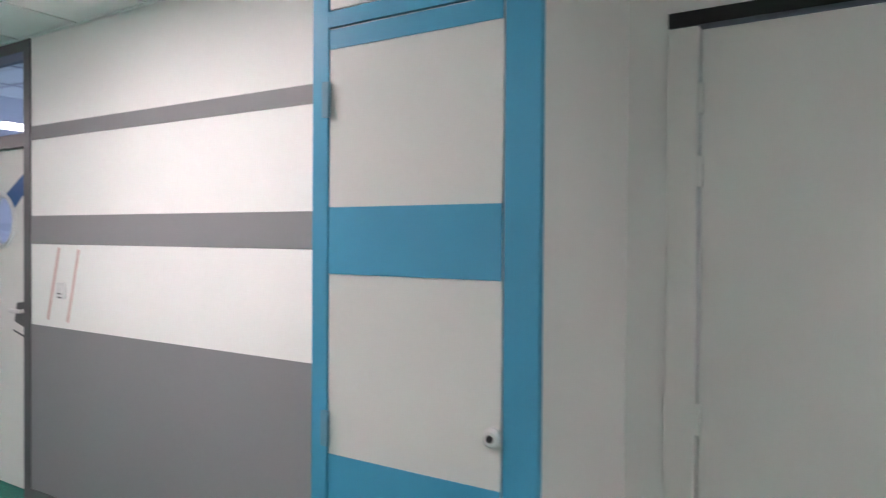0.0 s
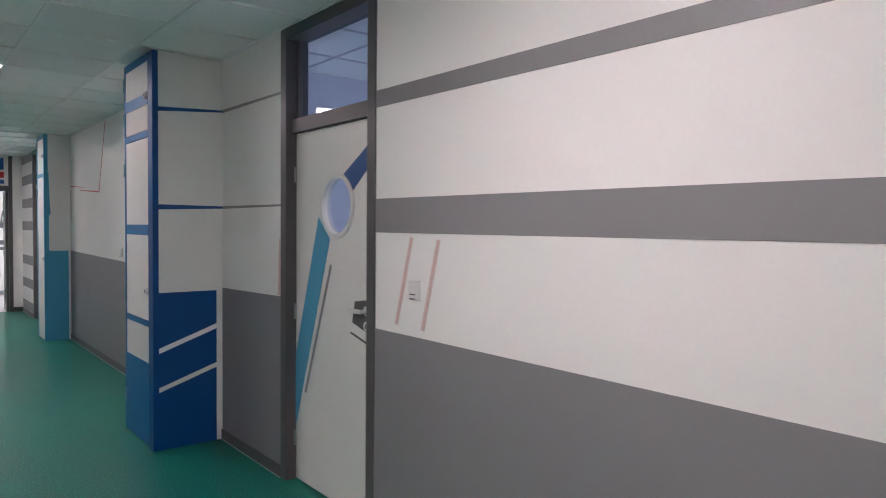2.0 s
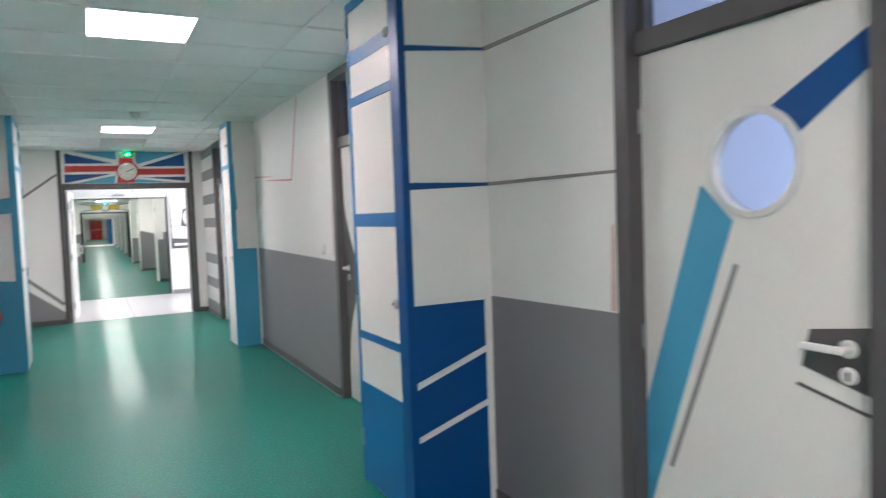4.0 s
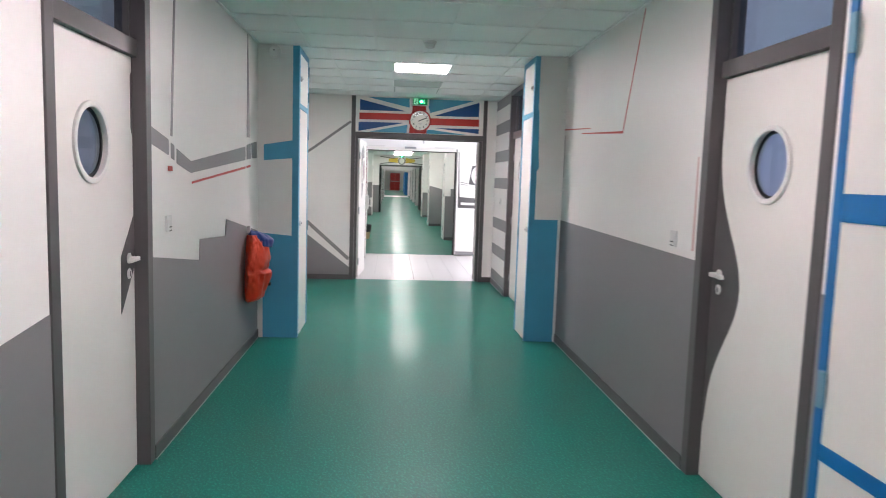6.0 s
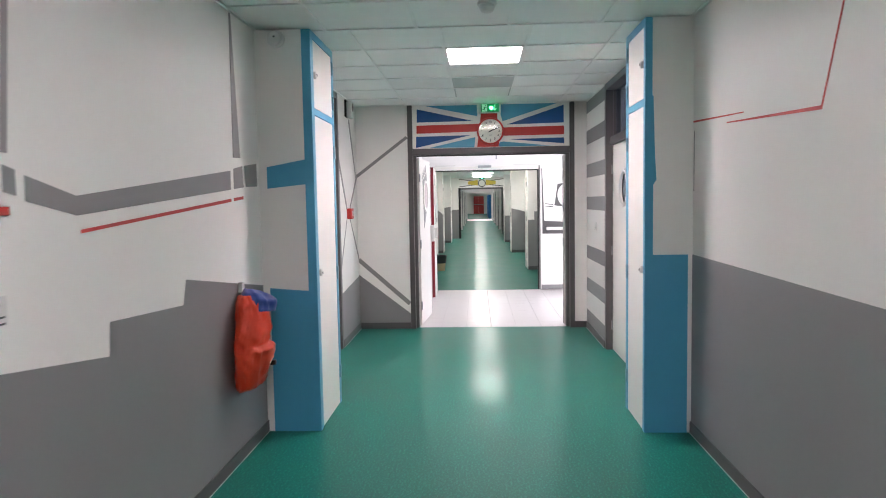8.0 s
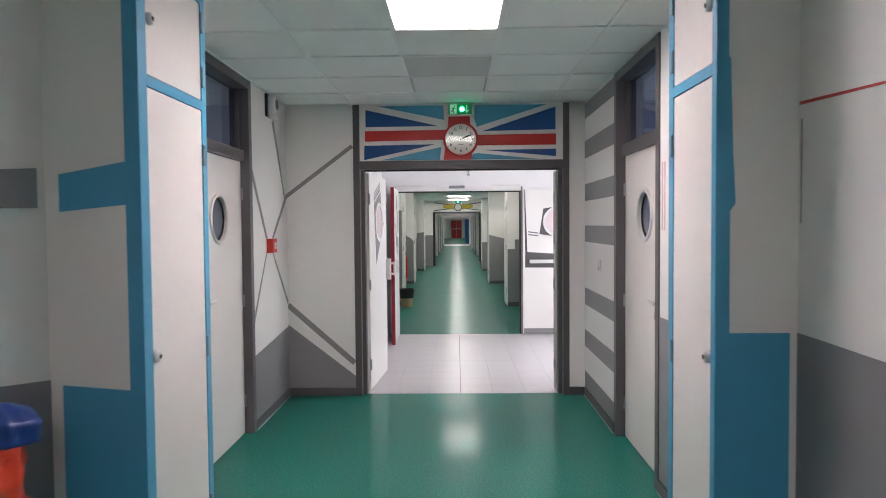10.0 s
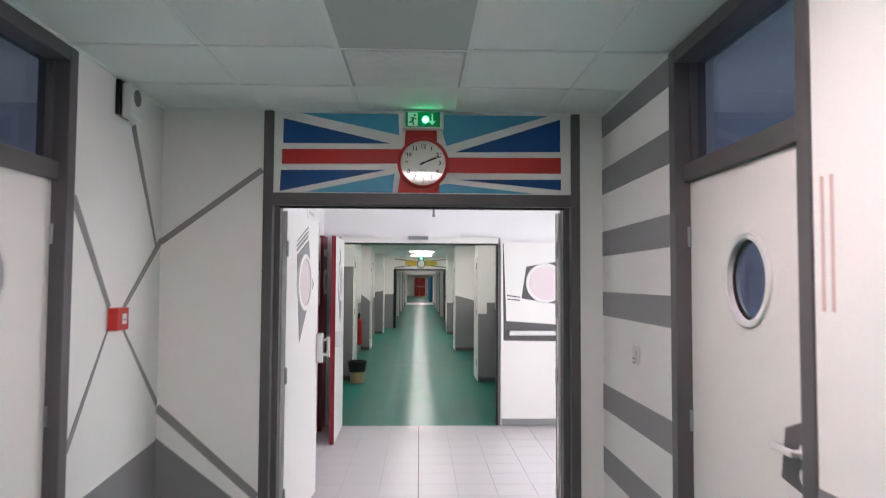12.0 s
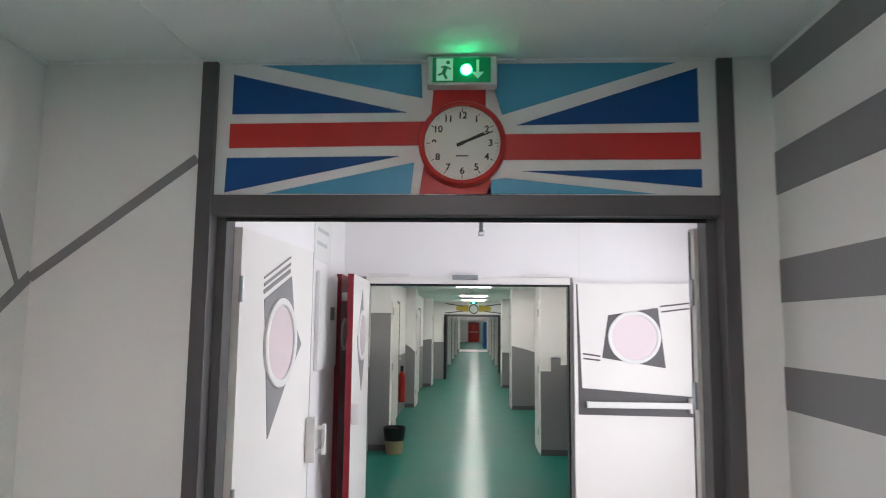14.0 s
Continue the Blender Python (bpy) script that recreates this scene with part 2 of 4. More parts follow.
def wall_with_gaps(name, x0, x1, gaps, y0, y1, label):
    bs, y = [], y0
    for a, b in sorted(gaps):
        bs.append((x0, x1, y, a, 0, TOP + 0.1)); y = b
    bs.append((x0, x1, y, y1, 0, TOP + 0.1))
    return tagged(part(name, boxes(*bs), WHITE), label, "wall", kind="structure")

wall_right = wall_with_gaps("wall_right", XR, XR + T, (*DOORS_R[:2], (16.9, END + 0.11), NEAR), 0, END + 0.12, "white painted corridor wall with grey bands")
part("wall_segment", boxes((XE, XR + T, 16.9, DOORS_R[2][0], 0, TOP + 0.1), (XE, XR + T, DOORS_R[2][1], END + 0.11, 0, TOP + 0.1)), WHITE, wall_right)
part("wall_over_door", boxes((XR, XR + T, NEAR[0], NEAR[1], 2.176, TOP + 0.1)), WHITE, wall_right)
wall_left = wall_with_gaps("wall_left", XL - T, XL, DOORS_L, 0, END + 0.12, "white painted corridor wall with grey graphic shapes")
wall_end = tagged(part("wall_end", boxes((XL, -0.965, END, END + 0.12, 0, TOP + 0.1), (0.98, XR, END, END + 0.12, 0, TOP + 0.1))
                       , WHITE), "white end wall around a double doorway", "wall", kind="structure")
# out of view behind the start, added to shut the corridor
wall_back = tagged(part("wall_back", boxes((XL, XR, -0.12, 0, 0, TOP + 0.1)), WHITE), "plain white unseen wall added to close the corridor", "wall", kind="structure")

# ceiling of tiles in a bar grid, lamps sit in three of its fields, an unseen added one in a fourth
GX = [-1.585, -0.985, -0.385, 0.212, 0.81]
STEP, OFF = 16.46, -0.15   # the grid is set off sideways before this line
GY = [18.86 - 0.6 * k for k in range(-1, 32)]
GY = sorted(GY + [END])
# the first row, 2.66, is an added lamp out of view
LAMPY = (2.66, 7.46, 12.26, 17.06)

def ceiling_main():
    bm = bmesh.new()
    rng = random.Random(4)
    xs = [XL] + GX[1:] + [XR]
    ys = [0.0] + [g for g in GY if g > 0.05]
    for i in range(len(xs) - 1):
        for j in range(len(ys) - 1):
            if i == 2 and any(abs(ys[j] - l) < 0.05 for l in LAMPY):
                continue
            o0, o1 = (OFF if ys[j] < STEP - 0.05 and i > 0 else 0), (OFF if ys[j] < STEP - 0.05 and i < len(xs) - 2 else 0)
            z = TOP + 0.008 + rng.uniform(-0.0015, 0.0015)
            add_box(bm, xs[i] + o0, xs[i + 1] + o1, ys[j], ys[j + 1], z, z + 0.02)
    return bm
ceiling = tagged(part("ceiling", ceiling_main(), TILE), "white mineral tile ceiling in a metal grid", "ceiling", kind="structure")

def ceiling_bars():
    bm = bmesh.new()
    for x in GX[1:]:
        add_box(bm, x - 0.011, x + 0.011, STEP, END, TOP + 0.001, TOP + 0.012)
        add_box(bm, x + OFF - 0.011, x + OFF + 0.011, 0, STEP, TOP + 0.001, TOP + 0.012)
    for y in GY:
        if y > 0:
            add_box(bm, XL, XR, y - 0.011, y + 0.011, TOP, TOP + 0.012)
    for x in (XL + 0.009, XR - 0.009):
        add_box(bm, x - 0.009, x + 0.009, 0, END, TOP - 0.001, TOP + 0.01)
    return bm
part("ceiling_grid", ceiling_bars(), TBAR, ceiling)
# unseen slab over everything, added to keep sky light out
part("sky_blocker", boxes((-8, 8, -2, 100, 3.3, 3.5)), WHITE, ceiling)

for y in LAMPY:
    o = OFF if y < STEP else 0.0
    lamp = thing("ceiling_light", "square lit white panel light set in the ceiling", "ceiling light", "ceiling lights")
    part("diffuser", boxes((-0.365 + o, 0.192 + o, y + 0.02, y + 0.58, TOP + 0.008, TOP + 0.014)), LAMPEND if y > 17 else LAMPMID if y > 12 else LAMPWHITE if y > 7 else UNSEENLAMP, lamp)
    part("frame", boxes((-0.384 + o, -0.365 + o, y + 0.001, y + 0.599, TOP - 0.002, TOP + 0.03), (0.192 + o, 0.211 + o, y + 0.001, y + 0.599, TOP - 0.002, TOP + 0.03),
                        (-0.365 + o, 0.192 + o, y + 0.001, y + 0.02, TOP - 0.002, TOP + 0.03), (-0.365 + o, 0.192 + o, y + 0.58, y + 0.599, TOP - 0.002, TOP + 0.03),
                        (-0.384 + o, 0.211 + o, y + 0.001, y + 0.599, TOP + 0.03, TOP + 0.05)), TBAR, lamp)

panel = thing("ceiling_panel", "greyish plain access panel in the ceiling grid", "ceiling panel")
part("plate", boxes((-0.374, 0.201, 18.271, 18.849, TOP + 0.002, TOP + 0.007)), PANELOFF, panel)
grille = thing("ceiling_vent", "perforated square air vent in the ceiling grid", "vent")
part("backing", boxes((-0.374, 0.201, 18.871, 19.449, TOP + 0.004, TOP + 0.0075)), PANELOFF, grille)
for k in range(28):
    part("slat", boxes((-0.36, 0.187, 18.885 + k * 0.02, 18.896 + k * 0.02, TOP - 0.002, TOP + 0.005)), TBAR, grille)

def baseboard(name, bs):
    weld = [(a + (-0.004 if a > 0 else 0), b + (0.004 if a < 0 else 0), c, d, 0, 0.004) for a, b, c, d, e, f in bs if d - c > 0.3 and b - a < 0.1]
    if weld:
        tagged(part("trim_" + name, boxes(*weld), PALEGREY2), "pale weld line at the foot of the skirting", "trim", kind="structure")
    tagged(part(name, boxes(*bs, bevel=0.003), FRAMEGREY), "dark grey plastic skirting along the floor", "skirting", kind="structure")
B = 0.012
baseboard("baseboard", [(XR - B, XR, a, b, 0, 0.075) for a, b in ((6.4, 9.14), (10.148, 11.08), (11.765, 12.47), (13.50, 16.34))] + [(XE - B, XE, a, b, 0, 0.075) for a, b in ((16.885, 17.75), (18.85, END - B))])
baseboard("baseboard_2", [(XL, XL + B, a, b, 0, 0.075) for a, b in ((0, 12.60), (13.635, 16.37), (17.055, 17.915), (18.95, END - B))])
baseboard("baseboard_3", [(XL, -0.966, END - B, END, 0, 0.075), (0.981, XE, END - B, END, 0, 0.075)])

# ---- painted graphics, right wall ----
def pr(mat, pts, name="painted_shape", t=0.003):
    decal(name, mat, wall_right, "x-", XR, pts, t)
def px(mat, pts, name="painted_shape", t=0.003):
    decal(name, mat, wall_right, "x-", XE, pts, t)
def pl(mat, pts, name="painted_shape", t=0.003):
    decal(name, mat, wall_left, "x+", XL, pts, t)
def pe(mat, pts, name="painted_shape", t=0.003):
    decal(name, mat, wall_end, "y-", END, pts, t)

pr(GREY, [(6.40, 2.055), (9.14, 2.062), (9.14, 2.14), (6.40, 2.134)], "painted_stripe")
pr(GREY, [(6.40, 1.47), (9.14, 1.473), (9.14, 1.632), (6.40, 1.623)], "painted_stripe")
pr(GREY, [(6.40, 0.0), (9.14, 0.0), (9.14, 1.016), (6.40, 1.008)])
for a, b in (((8.85, 1.455), (8.965, 1.055)), ((8.66, 1.447), (8.768, 1.05))):
    pr(PINK, band(a, b, 0.021), "red_streak")
pr(PALEGREY, band((10.148, 2.282), (11.08, 2.288), 0.012, 0.022), "painted_line")
pr(PALEGREY, band((10.148, 1.622), (11.08, 1.624), 0.012, 0.018), "painted_line")
pr(GREY, [(10.148, 0), (11.08, 0), (11.08, 1.065), (10.148, 1.082)])
pr(PINK, band((10.178, 1.088), (10.173, 1.42), 0.03, 0.012), "red_streak")
pr(GREY, [(11.765, 0), (12.47, 0), (12.47, 1.13), (11.765, 1.10)])
pr(GREY, [(13.50, 0), (16.34, 0), (16.34, 1.155), (13.50, 1.125)])
pr(RED, band((16.34, 1.987), (15.54, 1.945), 0.012, 0.005), "painted_line")
pr(RED, band((15.77, 1.918), (14.75, 1.863), 0.006, 0.016), "painted_line")
pr(RED, band((14.752, 1.863), (14.45, 2.62), 0.010, 0.005), "painted_line")
pr(PALEGREY, band((16.325, 1.93), (16.325, 1.555), 0.005, 0.003), "painted_line")
pr(PINK, band((13.55, 1.17), (13.55, 1.66), 0.024, 0.012), "red_streak")
px(GREY, [(16.90, 0), (17.75, 0), (17.75, 1.02), (16.90, 1.03)])
for y in (17.685, 17.64):
    px(PINK, band((y + 0.02, 1.52), (y + 0.02, 1.9), 0.012), "red_streak")
for z0, z1 in ((2.5, 2.632), (2.145, 2.3), (1.765, 1.915), (1.40, 1.545), (0.835, 0.985), (0.455, 0.605), (0.084, 0.23)):
    px(GREY, rect(18.85, END, z0 - 0.006, z1 - 0.006), "painted_stripe")

# ---- painted graphics, left wall and end wall ----
pl(GREY, [(10.2, 0), (12.60, 0), (12.60, 0.98), (10.2, 0.70)])
pl(GREY, [(13.635, 1.636), (13.915, 1.585), (13.915, 1.668), (13.635, 1.722)], "painted_stripe")
pl(GREY, [(13.955, 1.572), (14.01, 1.560), (14.01, 1.640), (13.955, 1.654)], "painted_stripe")
pl(GREY, [(14.055, 1.543), (14.325, 1.492), (14.325, 1.562), (14.055, 1.625)], "painted_stripe")
pl(GREY, [(14.325, 1.492), (15.850, 1.607), (15.850, 1.716), (14.325, 1.562)], "painted_stripe")
pl(GREY, [(15.905, 1.612), (16.07, 1.625), (16.05, 1.752), (15.905, 1.730)], "painted_stripe")
pl(GREY, [(16.115, 1.628), (16.32, 1.635), (16.32, 1.78), (16.09, 1.757)], "painted_stripe")
pl(PALEGREY, band((14.055, 2.632), (13.965, 1.69), 0.03), "painted_line")
pl(PALEGREY, band((15.935, 2.632), (15.965, 1.797), 0.02, 0.115), "painted_line")
pl(RED, band((14.345, 1.434), (15.85, 1.546), 0.013, 0.018), "painted_line")
pl(RED, band((15.90, 1.550), (16.055, 1.561), 0.018), "painted_line")
pl(RED, rect(13.905, 13.975, 1.50, 1.527), "painted_line")
pl(GREY, [(13.635, 0), (16.37, 0), (16.370, 0.985), (15.20, 1.160), (15.160, 1.04), (14.505, 1.077), (14.49, 0.945), (13.635, 1.064)])
pl(GREY, [(17.05, 2.0), (17.05, 1.64), (17.35, 1.62), (17.915, 1.44), (17.915, 2.04)])
pl(GREY, [(17.05, 0), (17.915, 0), (17.915, 0.99), (17.05, 0.91)])
pl(PALEGREY, band((17.05, 1.03), (17.915, 1.115), 0.012), "painted_line")
pl(PALEGREY, band((17.05, 0.985), (17.915, 1.075), 0.02), "painted_line")
pl(PALEGREY, band((18.955, 1.97), (19.34, 1.455), 0.05, 0.035), "painted_line")
pl(PALEGREY, band((19.57, 2.44), (19.93, 1.80), 0.055, 0.02), "painted_line")
pl(PALEGREY, band((19.51, 1.45), (END, 1.835), 0.03, 0.045), "painted_line")
pl(PALEGREY, band((19.50, 1.345), (END, 0.855), 0.014, 0.04), "painted_line")
pl(PALEGREY, band((19.33, 1.345), (18.955, 0.83), 0.012, 0.035), "painted_line")
pl(GREY, [(18.95, 0), (END, 0), (END, 0.64), (18.95, 0.565)])
pe(PALEGREY, band((XL, 1.825), (-0.975, 2.275), 0.035), "painted_line")
pe(PALEGREY, band((XL, 0.835), (-0.975, 0.30), 0.05), "painted_line")
pe(GREY, [(XL, 0), (-0.966, 0), (-0.966, 0.18), (XL, 0.655)])

# ---- doors ----
def lever(parent, x, s, y, z, dirn):
    """White lever handle with its rose and key plate on a face at x whose outward way is -s."""
    o = -s
    part("handle_rose", lathe([(0.026, 0), (0.026, o * 0.008), (0.02, o * 0.011)], "x", (x, y, z), 24), PLASTIC, parent, smooth=False)
    bm = lathe([(0.011, 0), (0.011, o * 0.045)], "x", (x, y, z), 16)
    part("handle_neck", bm, PLASTIC, parent)
    part("lever", boxes((x + o * 0.036, x + o * 0.055, y - 0.012 * dirn, y + 0.112 * dirn, z - 0.011, z + 0.011), bevel=0.006), PLASTIC, parent, "white nylon lever handle", True)
    part("key_plate", lathe([(0.025, 0), (0.025, o * 0.007), (0.019, o * 0.010)], "x", (x, y, z - 0.075), 24), PLASTIC, parent)
    part("keyhole", boxes((x + o * 0.0095, x + o * 0.0115, y - 0.004, y + 0.004, z - 0.088, z - 0.064)), BLACK, parent)

def classroom_door(name, s, y0, y1, latch_far, label, art=None):
    """Grey framed door with a transom light. s = 1: right wall, -1: left wall."""
    face = (XR if y0 < 17 else XE) if s > 0 else XL
    X = lambda d: face + s * d
    d = thing(name, label, "door", kind="structure")
    w = 0.07
    part("jamb", boxes((X(-0.009), X(0.135), y0, y0 + w, 0, TOP), bevel=0.004), FRAMEGREY, d)
    part("jamb", boxes((X(-0.009), X(0.135), y1 - w, y1, 0, TOP), bevel=0.004), FRAMEGREY, d)
    part("head", boxes((X(-0.008), X(0.13), y0 + w, y1 - w, TOP - 0.065, TOP - 0.001), bevel=0.003), FRAMEGREY, d)
    part("transom_rail", boxes((X(0.03), X(0.13), y0 + w, y1 - w, 2.04, 2.12), bevel=0.003), FRAMEGREY, d)
    tg = part("transom_glass", boxes((X(0.09), X(0.096), y0 + w + 0.001, y1 - w - 0.001, 2.121, TOP - 0.066)), GLASS, d)
    tg.visible_shadow = False
    for a, b in ((y0 + w + 0.001, y0 + w + 0.02), (y1 - w - 0.02, y1 - w - 0.001)):
        part("glazing_bead", boxes((X(0.06), X(0.089), a, b, 2.121, TOP - 0.066)), FRAMEGREY, d)
    u0, u1 = y0 + w + 0.003, y1 - w - 0.003
    cu, cz, r = (u0 + u1) / 2 - {'door_1': 0.045, 'door_3': 0.035, 'door_5': 0.04, 'door_4': 0.015}.get(name, 0.0), 1.61, 0.152
    D0, D1 = 0.058, 0.10
    leaf = part("leaf", holed_leaf(u0, u1, 0.008, 2.037, cu, cz, r, D0, D1, lambda u, dd, z: (X(dd), u, z)), LEAFW, d)
    part("porthole_ring", annulus(r - 0.004, r + 0.021, D0 - 0.0005 if s > 0 else -(D0 - 0.0005), D0 - 0.014 if s > 0 else -(D0 - 0.014), "x", (face, cu, cz)), PLASTIC, leaf, "white round porthole rim", False)
    if name != "door_1":
        part("porthole_seal", annulus(r - 0.016, r - 0.001, s * (D0 + 0.0205), s * (D0 + 0.012), "x", (face, cu, cz)), BLACK, leaf, "black rubber seal")
    pg = part("porthole_glass", lathe([(r - 0.002, s * (D0 + 0.021)), (r - 0.002, s * (D0 + 0.026))], "x", (face, cu, cz), 48), GLASS, leaf)
    pg.visible_shadow = False
    lu = u1 - 0.075 if latch_far else u0 + 0.09
    lever(leaf, X(D0), s, lu, 1.075, -1 if latch_far else 1)
    hu = u0 if latch_far else u1
    for z in (0.25, 1.0, 1.8):
        part("hinge", lathe([(0.008, z - 0.045), (0.008, z + 0.045)], "z", (X(D0 - 0.006), hu, 0), 12), STEEL, d)
    if art:
        art(leaf, X(D0), "x-" if s > 0 else "x+", u0, u1, lu)
    return d

def art_a(leaf, x, pln, u0, u1, lu):
    c = (u0 + u1) / 2 - 0.04
    decal("painted_band", LBLUE, leaf, pln, x, [(c + 0.20, 1.55), (c + 0.075, 1.43), (u1, 0.32), (u1, 0.74)])
    decal("painted_band", DBLUE, leaf, pln, x, [(u0, 1.855), (u0, 1.955), (c - 0.07, 1.775), (c - 0.16, 1.685)])
    decal("painted_line", PALEGREY, leaf, pln, x, band((c + 0.063, 1.29), (c + 0.352, 0.54), 0.018))
    decal("handle_plate_paint", FRAMEGREY, leaf, pln, x, [(u0, 0.945), (u0, 1.145), (u0 + 0.204, 1.116), (u0 + 0.23, 1.005)])
    decal("painted_line", FRAMEGREY, leaf, pln, x, band((u0, 0.893), (u0 + 0.245, 0.95), 0.010))

def art_b(leaf, x, pln, u0, u1, lu):
    pts = [(u1, 1.90), (u1, 0.30)]
    for k in range(25):
        z = 0.30 + 1.6 * k / 24
        f = math.exp(-((z - 1.02) / 0.36) ** 2) * 0.27 + 0.006 * math.sin(z * 3)
        pts.append((u1 - max(0.004, f), z))
    decal("painted_curve", FRAMEGREY, leaf, pln, x, pts)

def art_l1(leaf, x, pln, u0, u1, lu):
    decal("painted_shape", FRAMEGREY, leaf, pln, x, [(u1, 1.28), (u1 - 0.165, 1.09), (u1 - 0.17, 0.82), (u1, 1.03)])
    decal("painted_shape", FRAMEGREY, leaf, pln, x, [(u1, 1.97), (u1 - 0.02, 1.95), (u1 - 0.02, 1.70), (u1, 1.66)])

def art_c(leaf, x, pln, u0, u1, lu):
    decal("painted_shape", FRAMEGREY, leaf, pln, x, [(u0, 1.21), (u0 + 0.20, 1.13), (u0 + 0.23, 0.965), (u0, 0.93)])

def art_l2(leaf, x, pln, u0, u1, lu):
    decal("painted_shape", FRAMEGREY, leaf, pln, x, [(u0, 1.18), (u0 + 0.21, 1.26), (u0 + 0.18, 1.02), (u0, 0.92)])

classroom_door("door_1", 1, *DOORS_R[0], False, "white door with porthole and blue painted bands, grey frame", art_a)
classroom_door("door_2", 1, *DOORS_R[1], True, "white door with porthole and grey painted wave, grey frame", art_b)
classroom_door("door_3", 1, *DOORS_R[2], False, "white closed door with porthole beside grey stripes", art_c)
classroom_door("door_4", -1, *DOORS_L[0], True, "white closed door with porthole and grey handle patch", art_l1)
classroom_door("door_5", -1, *DOORS_L[1], False, "white closed door with porthole beside blue cabinet", art_l2)

nd = thing("door_6", "plain white hinged door under a black head strip", "door", kind="structure")
part("leaf", boxes((XR + 0.02, XR + 0.06, NEAR[0] + 0.04, NEAR[1] - 0.09, 0.008, 2.126), bevel=0.002), LEAFW, nd)
part("jamb", boxes((XR - 0.012, XR + 0.12, NEAR[1] - 0.085, NEAR[1], 0, 2.13), bevel=0.003), LEAFW, nd)
part("jamb", boxes((XR - 0.012, XR + 0.12, NEAR[0], NEAR[0] + 0.035, 0, 2.13), bevel=0.003), LEAFW, nd)
part("head_strip", boxes((XR - 0.014, XR + 0.1, NEAR[0], NEAR[1], 2.132, 2.175), bevel=0.002), BLACK, nd, "black painted head strip")
for z in (1.925, 1.715, 1.0):
    part("hinge", boxes((XR - 0.006, XR + 0.012, NEAR[1] - 0.098, NEAR[1] - 0.07, z - 0.045, z + 0.045), bevel=0.004), LEAFW, nd)

# ---- wall cupboards ----
def hinge(parent, x, o, y, z, mat):
    part("hinge", boxes((x, x + o * 0.012, y - 0.012, y + 0.012, z - 0.048, z + 0.048), bevel=0.003), mat, parent)

def lock(parent, x, o, y, z):
    k = part("lock_rim", lathe([(0.024, 0), (0.024, o * 0.012), (0.017, o * 0.02)], "x", (x, y, z), 24), PLASTIC, parent)
    part("lock_core", lathe([(0.009, o * 0.019), (0.009, o * 0.022)], "x", (x, y, z), 16), BLACK, k)

def cupboard(name, s, face, y0, y1, near, far, frame_mat, stile_mat, label, bands, split, hinge_far=True, solid_below=None):
    """Cupboard built out from a wall; face: x of its doors. near, far: widths of its two stiles. bands: (z0, z1, material)."""
    wall = XR if s > 0 else XL
    o = -s
    c = thing(name, label, "cupboard", kind="")
    part("body", boxes((face + s * 0.022, wall - s * 0.001, y0, y1, 0, TOP - 0.002)), WHITE, c)
    part("stile", boxes((face, face + s * 0.0215, y0, y0 + near, 0, TOP - 0.002), bevel=0.002), stile_mat, c)
    part("stile", boxes((face, face + s * 0.0215, y1 - far, y1, 0, TOP - 0.002), bevel=0.002), frame_mat, c)
    part("rail", boxes((face, face + s * 0.0215, y0 + near, y1 - far, TOP - 0.05, TOP - 0.002)), frame_mat, c)
    part("rail", boxes((face, face + s * 0.0215, y0 + near, y1 - far, split, split + 0.043)), frame_mat, c)
    a, b = y0 + near + 0.004, y1 - far - 0.004
    low = part("cupboard_door", boxes((face + s * 0.003, face + s * 0.021, a, b, 0.006, split - 0.004), bevel=0.0015), LEAFW, c, "white lower cupboard door")
    up = part("cupboard_door", boxes((face + s * 0.003, face + s * 0.021, a, b, split + 0.047, TOP - 0.054), bevel=0.0015), LEAFW, c, "white upper cupboard door")
    pln = "x-" if s > 0 else "x+"
    for z0, z1, m in bands:
        decal("painted_band", m, low if z1 <= split else up, pln, face + s * 0.003, rect(a + 0.001, b - 0.001, z0, z1), 0.0025)
    hy, ly = (b + 0.004, a + 0.02) if hinge_far else (a, b - 0.03)
    for z in (0.25, 1.0, 1.89):
        hinge(low, face, o, hy, z, HINGEBLUE)
    for z in (2.25, 2.5):
        hinge(up, face, o, hy, z, HINGEBLUE)
    lock(low, face + s * 0.003, o, ly, 1.055)
    lock(up, face + s * 0.003, o, ly, 2.36)
    return c

cupboard("wall_cupboard", 1, 0.561, 5.72, 6.40, 0.09, 0.055, LBLUE, LBLUE, "white wall cupboard with light blue frame and bands",
         ((0.01, 0.93, LBLUE), (1.42, 1.60, LBLUE), (2.025, 2.078, LBLUE)), 2.085)
cb = cupboard("wall_cupboard", 1, 0.738, 11.08, 11.765, 0.10, 0.03, MBLUE, DBLUE, "white wall cupboard with dark blue side and bands",
              ((0.01, 0.57, MBLUE), (0.815, 0.858, MBLUE), (1.43, 1.50, MBLUE), (2.30, 2.375, MBLUE)), 2.085)
# painted side of the blue cupboard, facing along the corridor
def side(cup, y, mat, pts, name="painted_shape"):
    decal(name, mat, cup, "y-", y, pts)
side(cb, 11.08, DBLUE, rect(0.739, 0.775, 1.05, TOP - 0.004), "painted_edge")
side(cb, 11.08, DBLUE, band((0.775, 2.26), (1.205, 2.288), 0.028, 0.014), "painted_line")
side(cb, 11.08, DBLUE, band((0.775, 1.618), (1.205, 1.624), 0.034, 0.016), "painted_line")
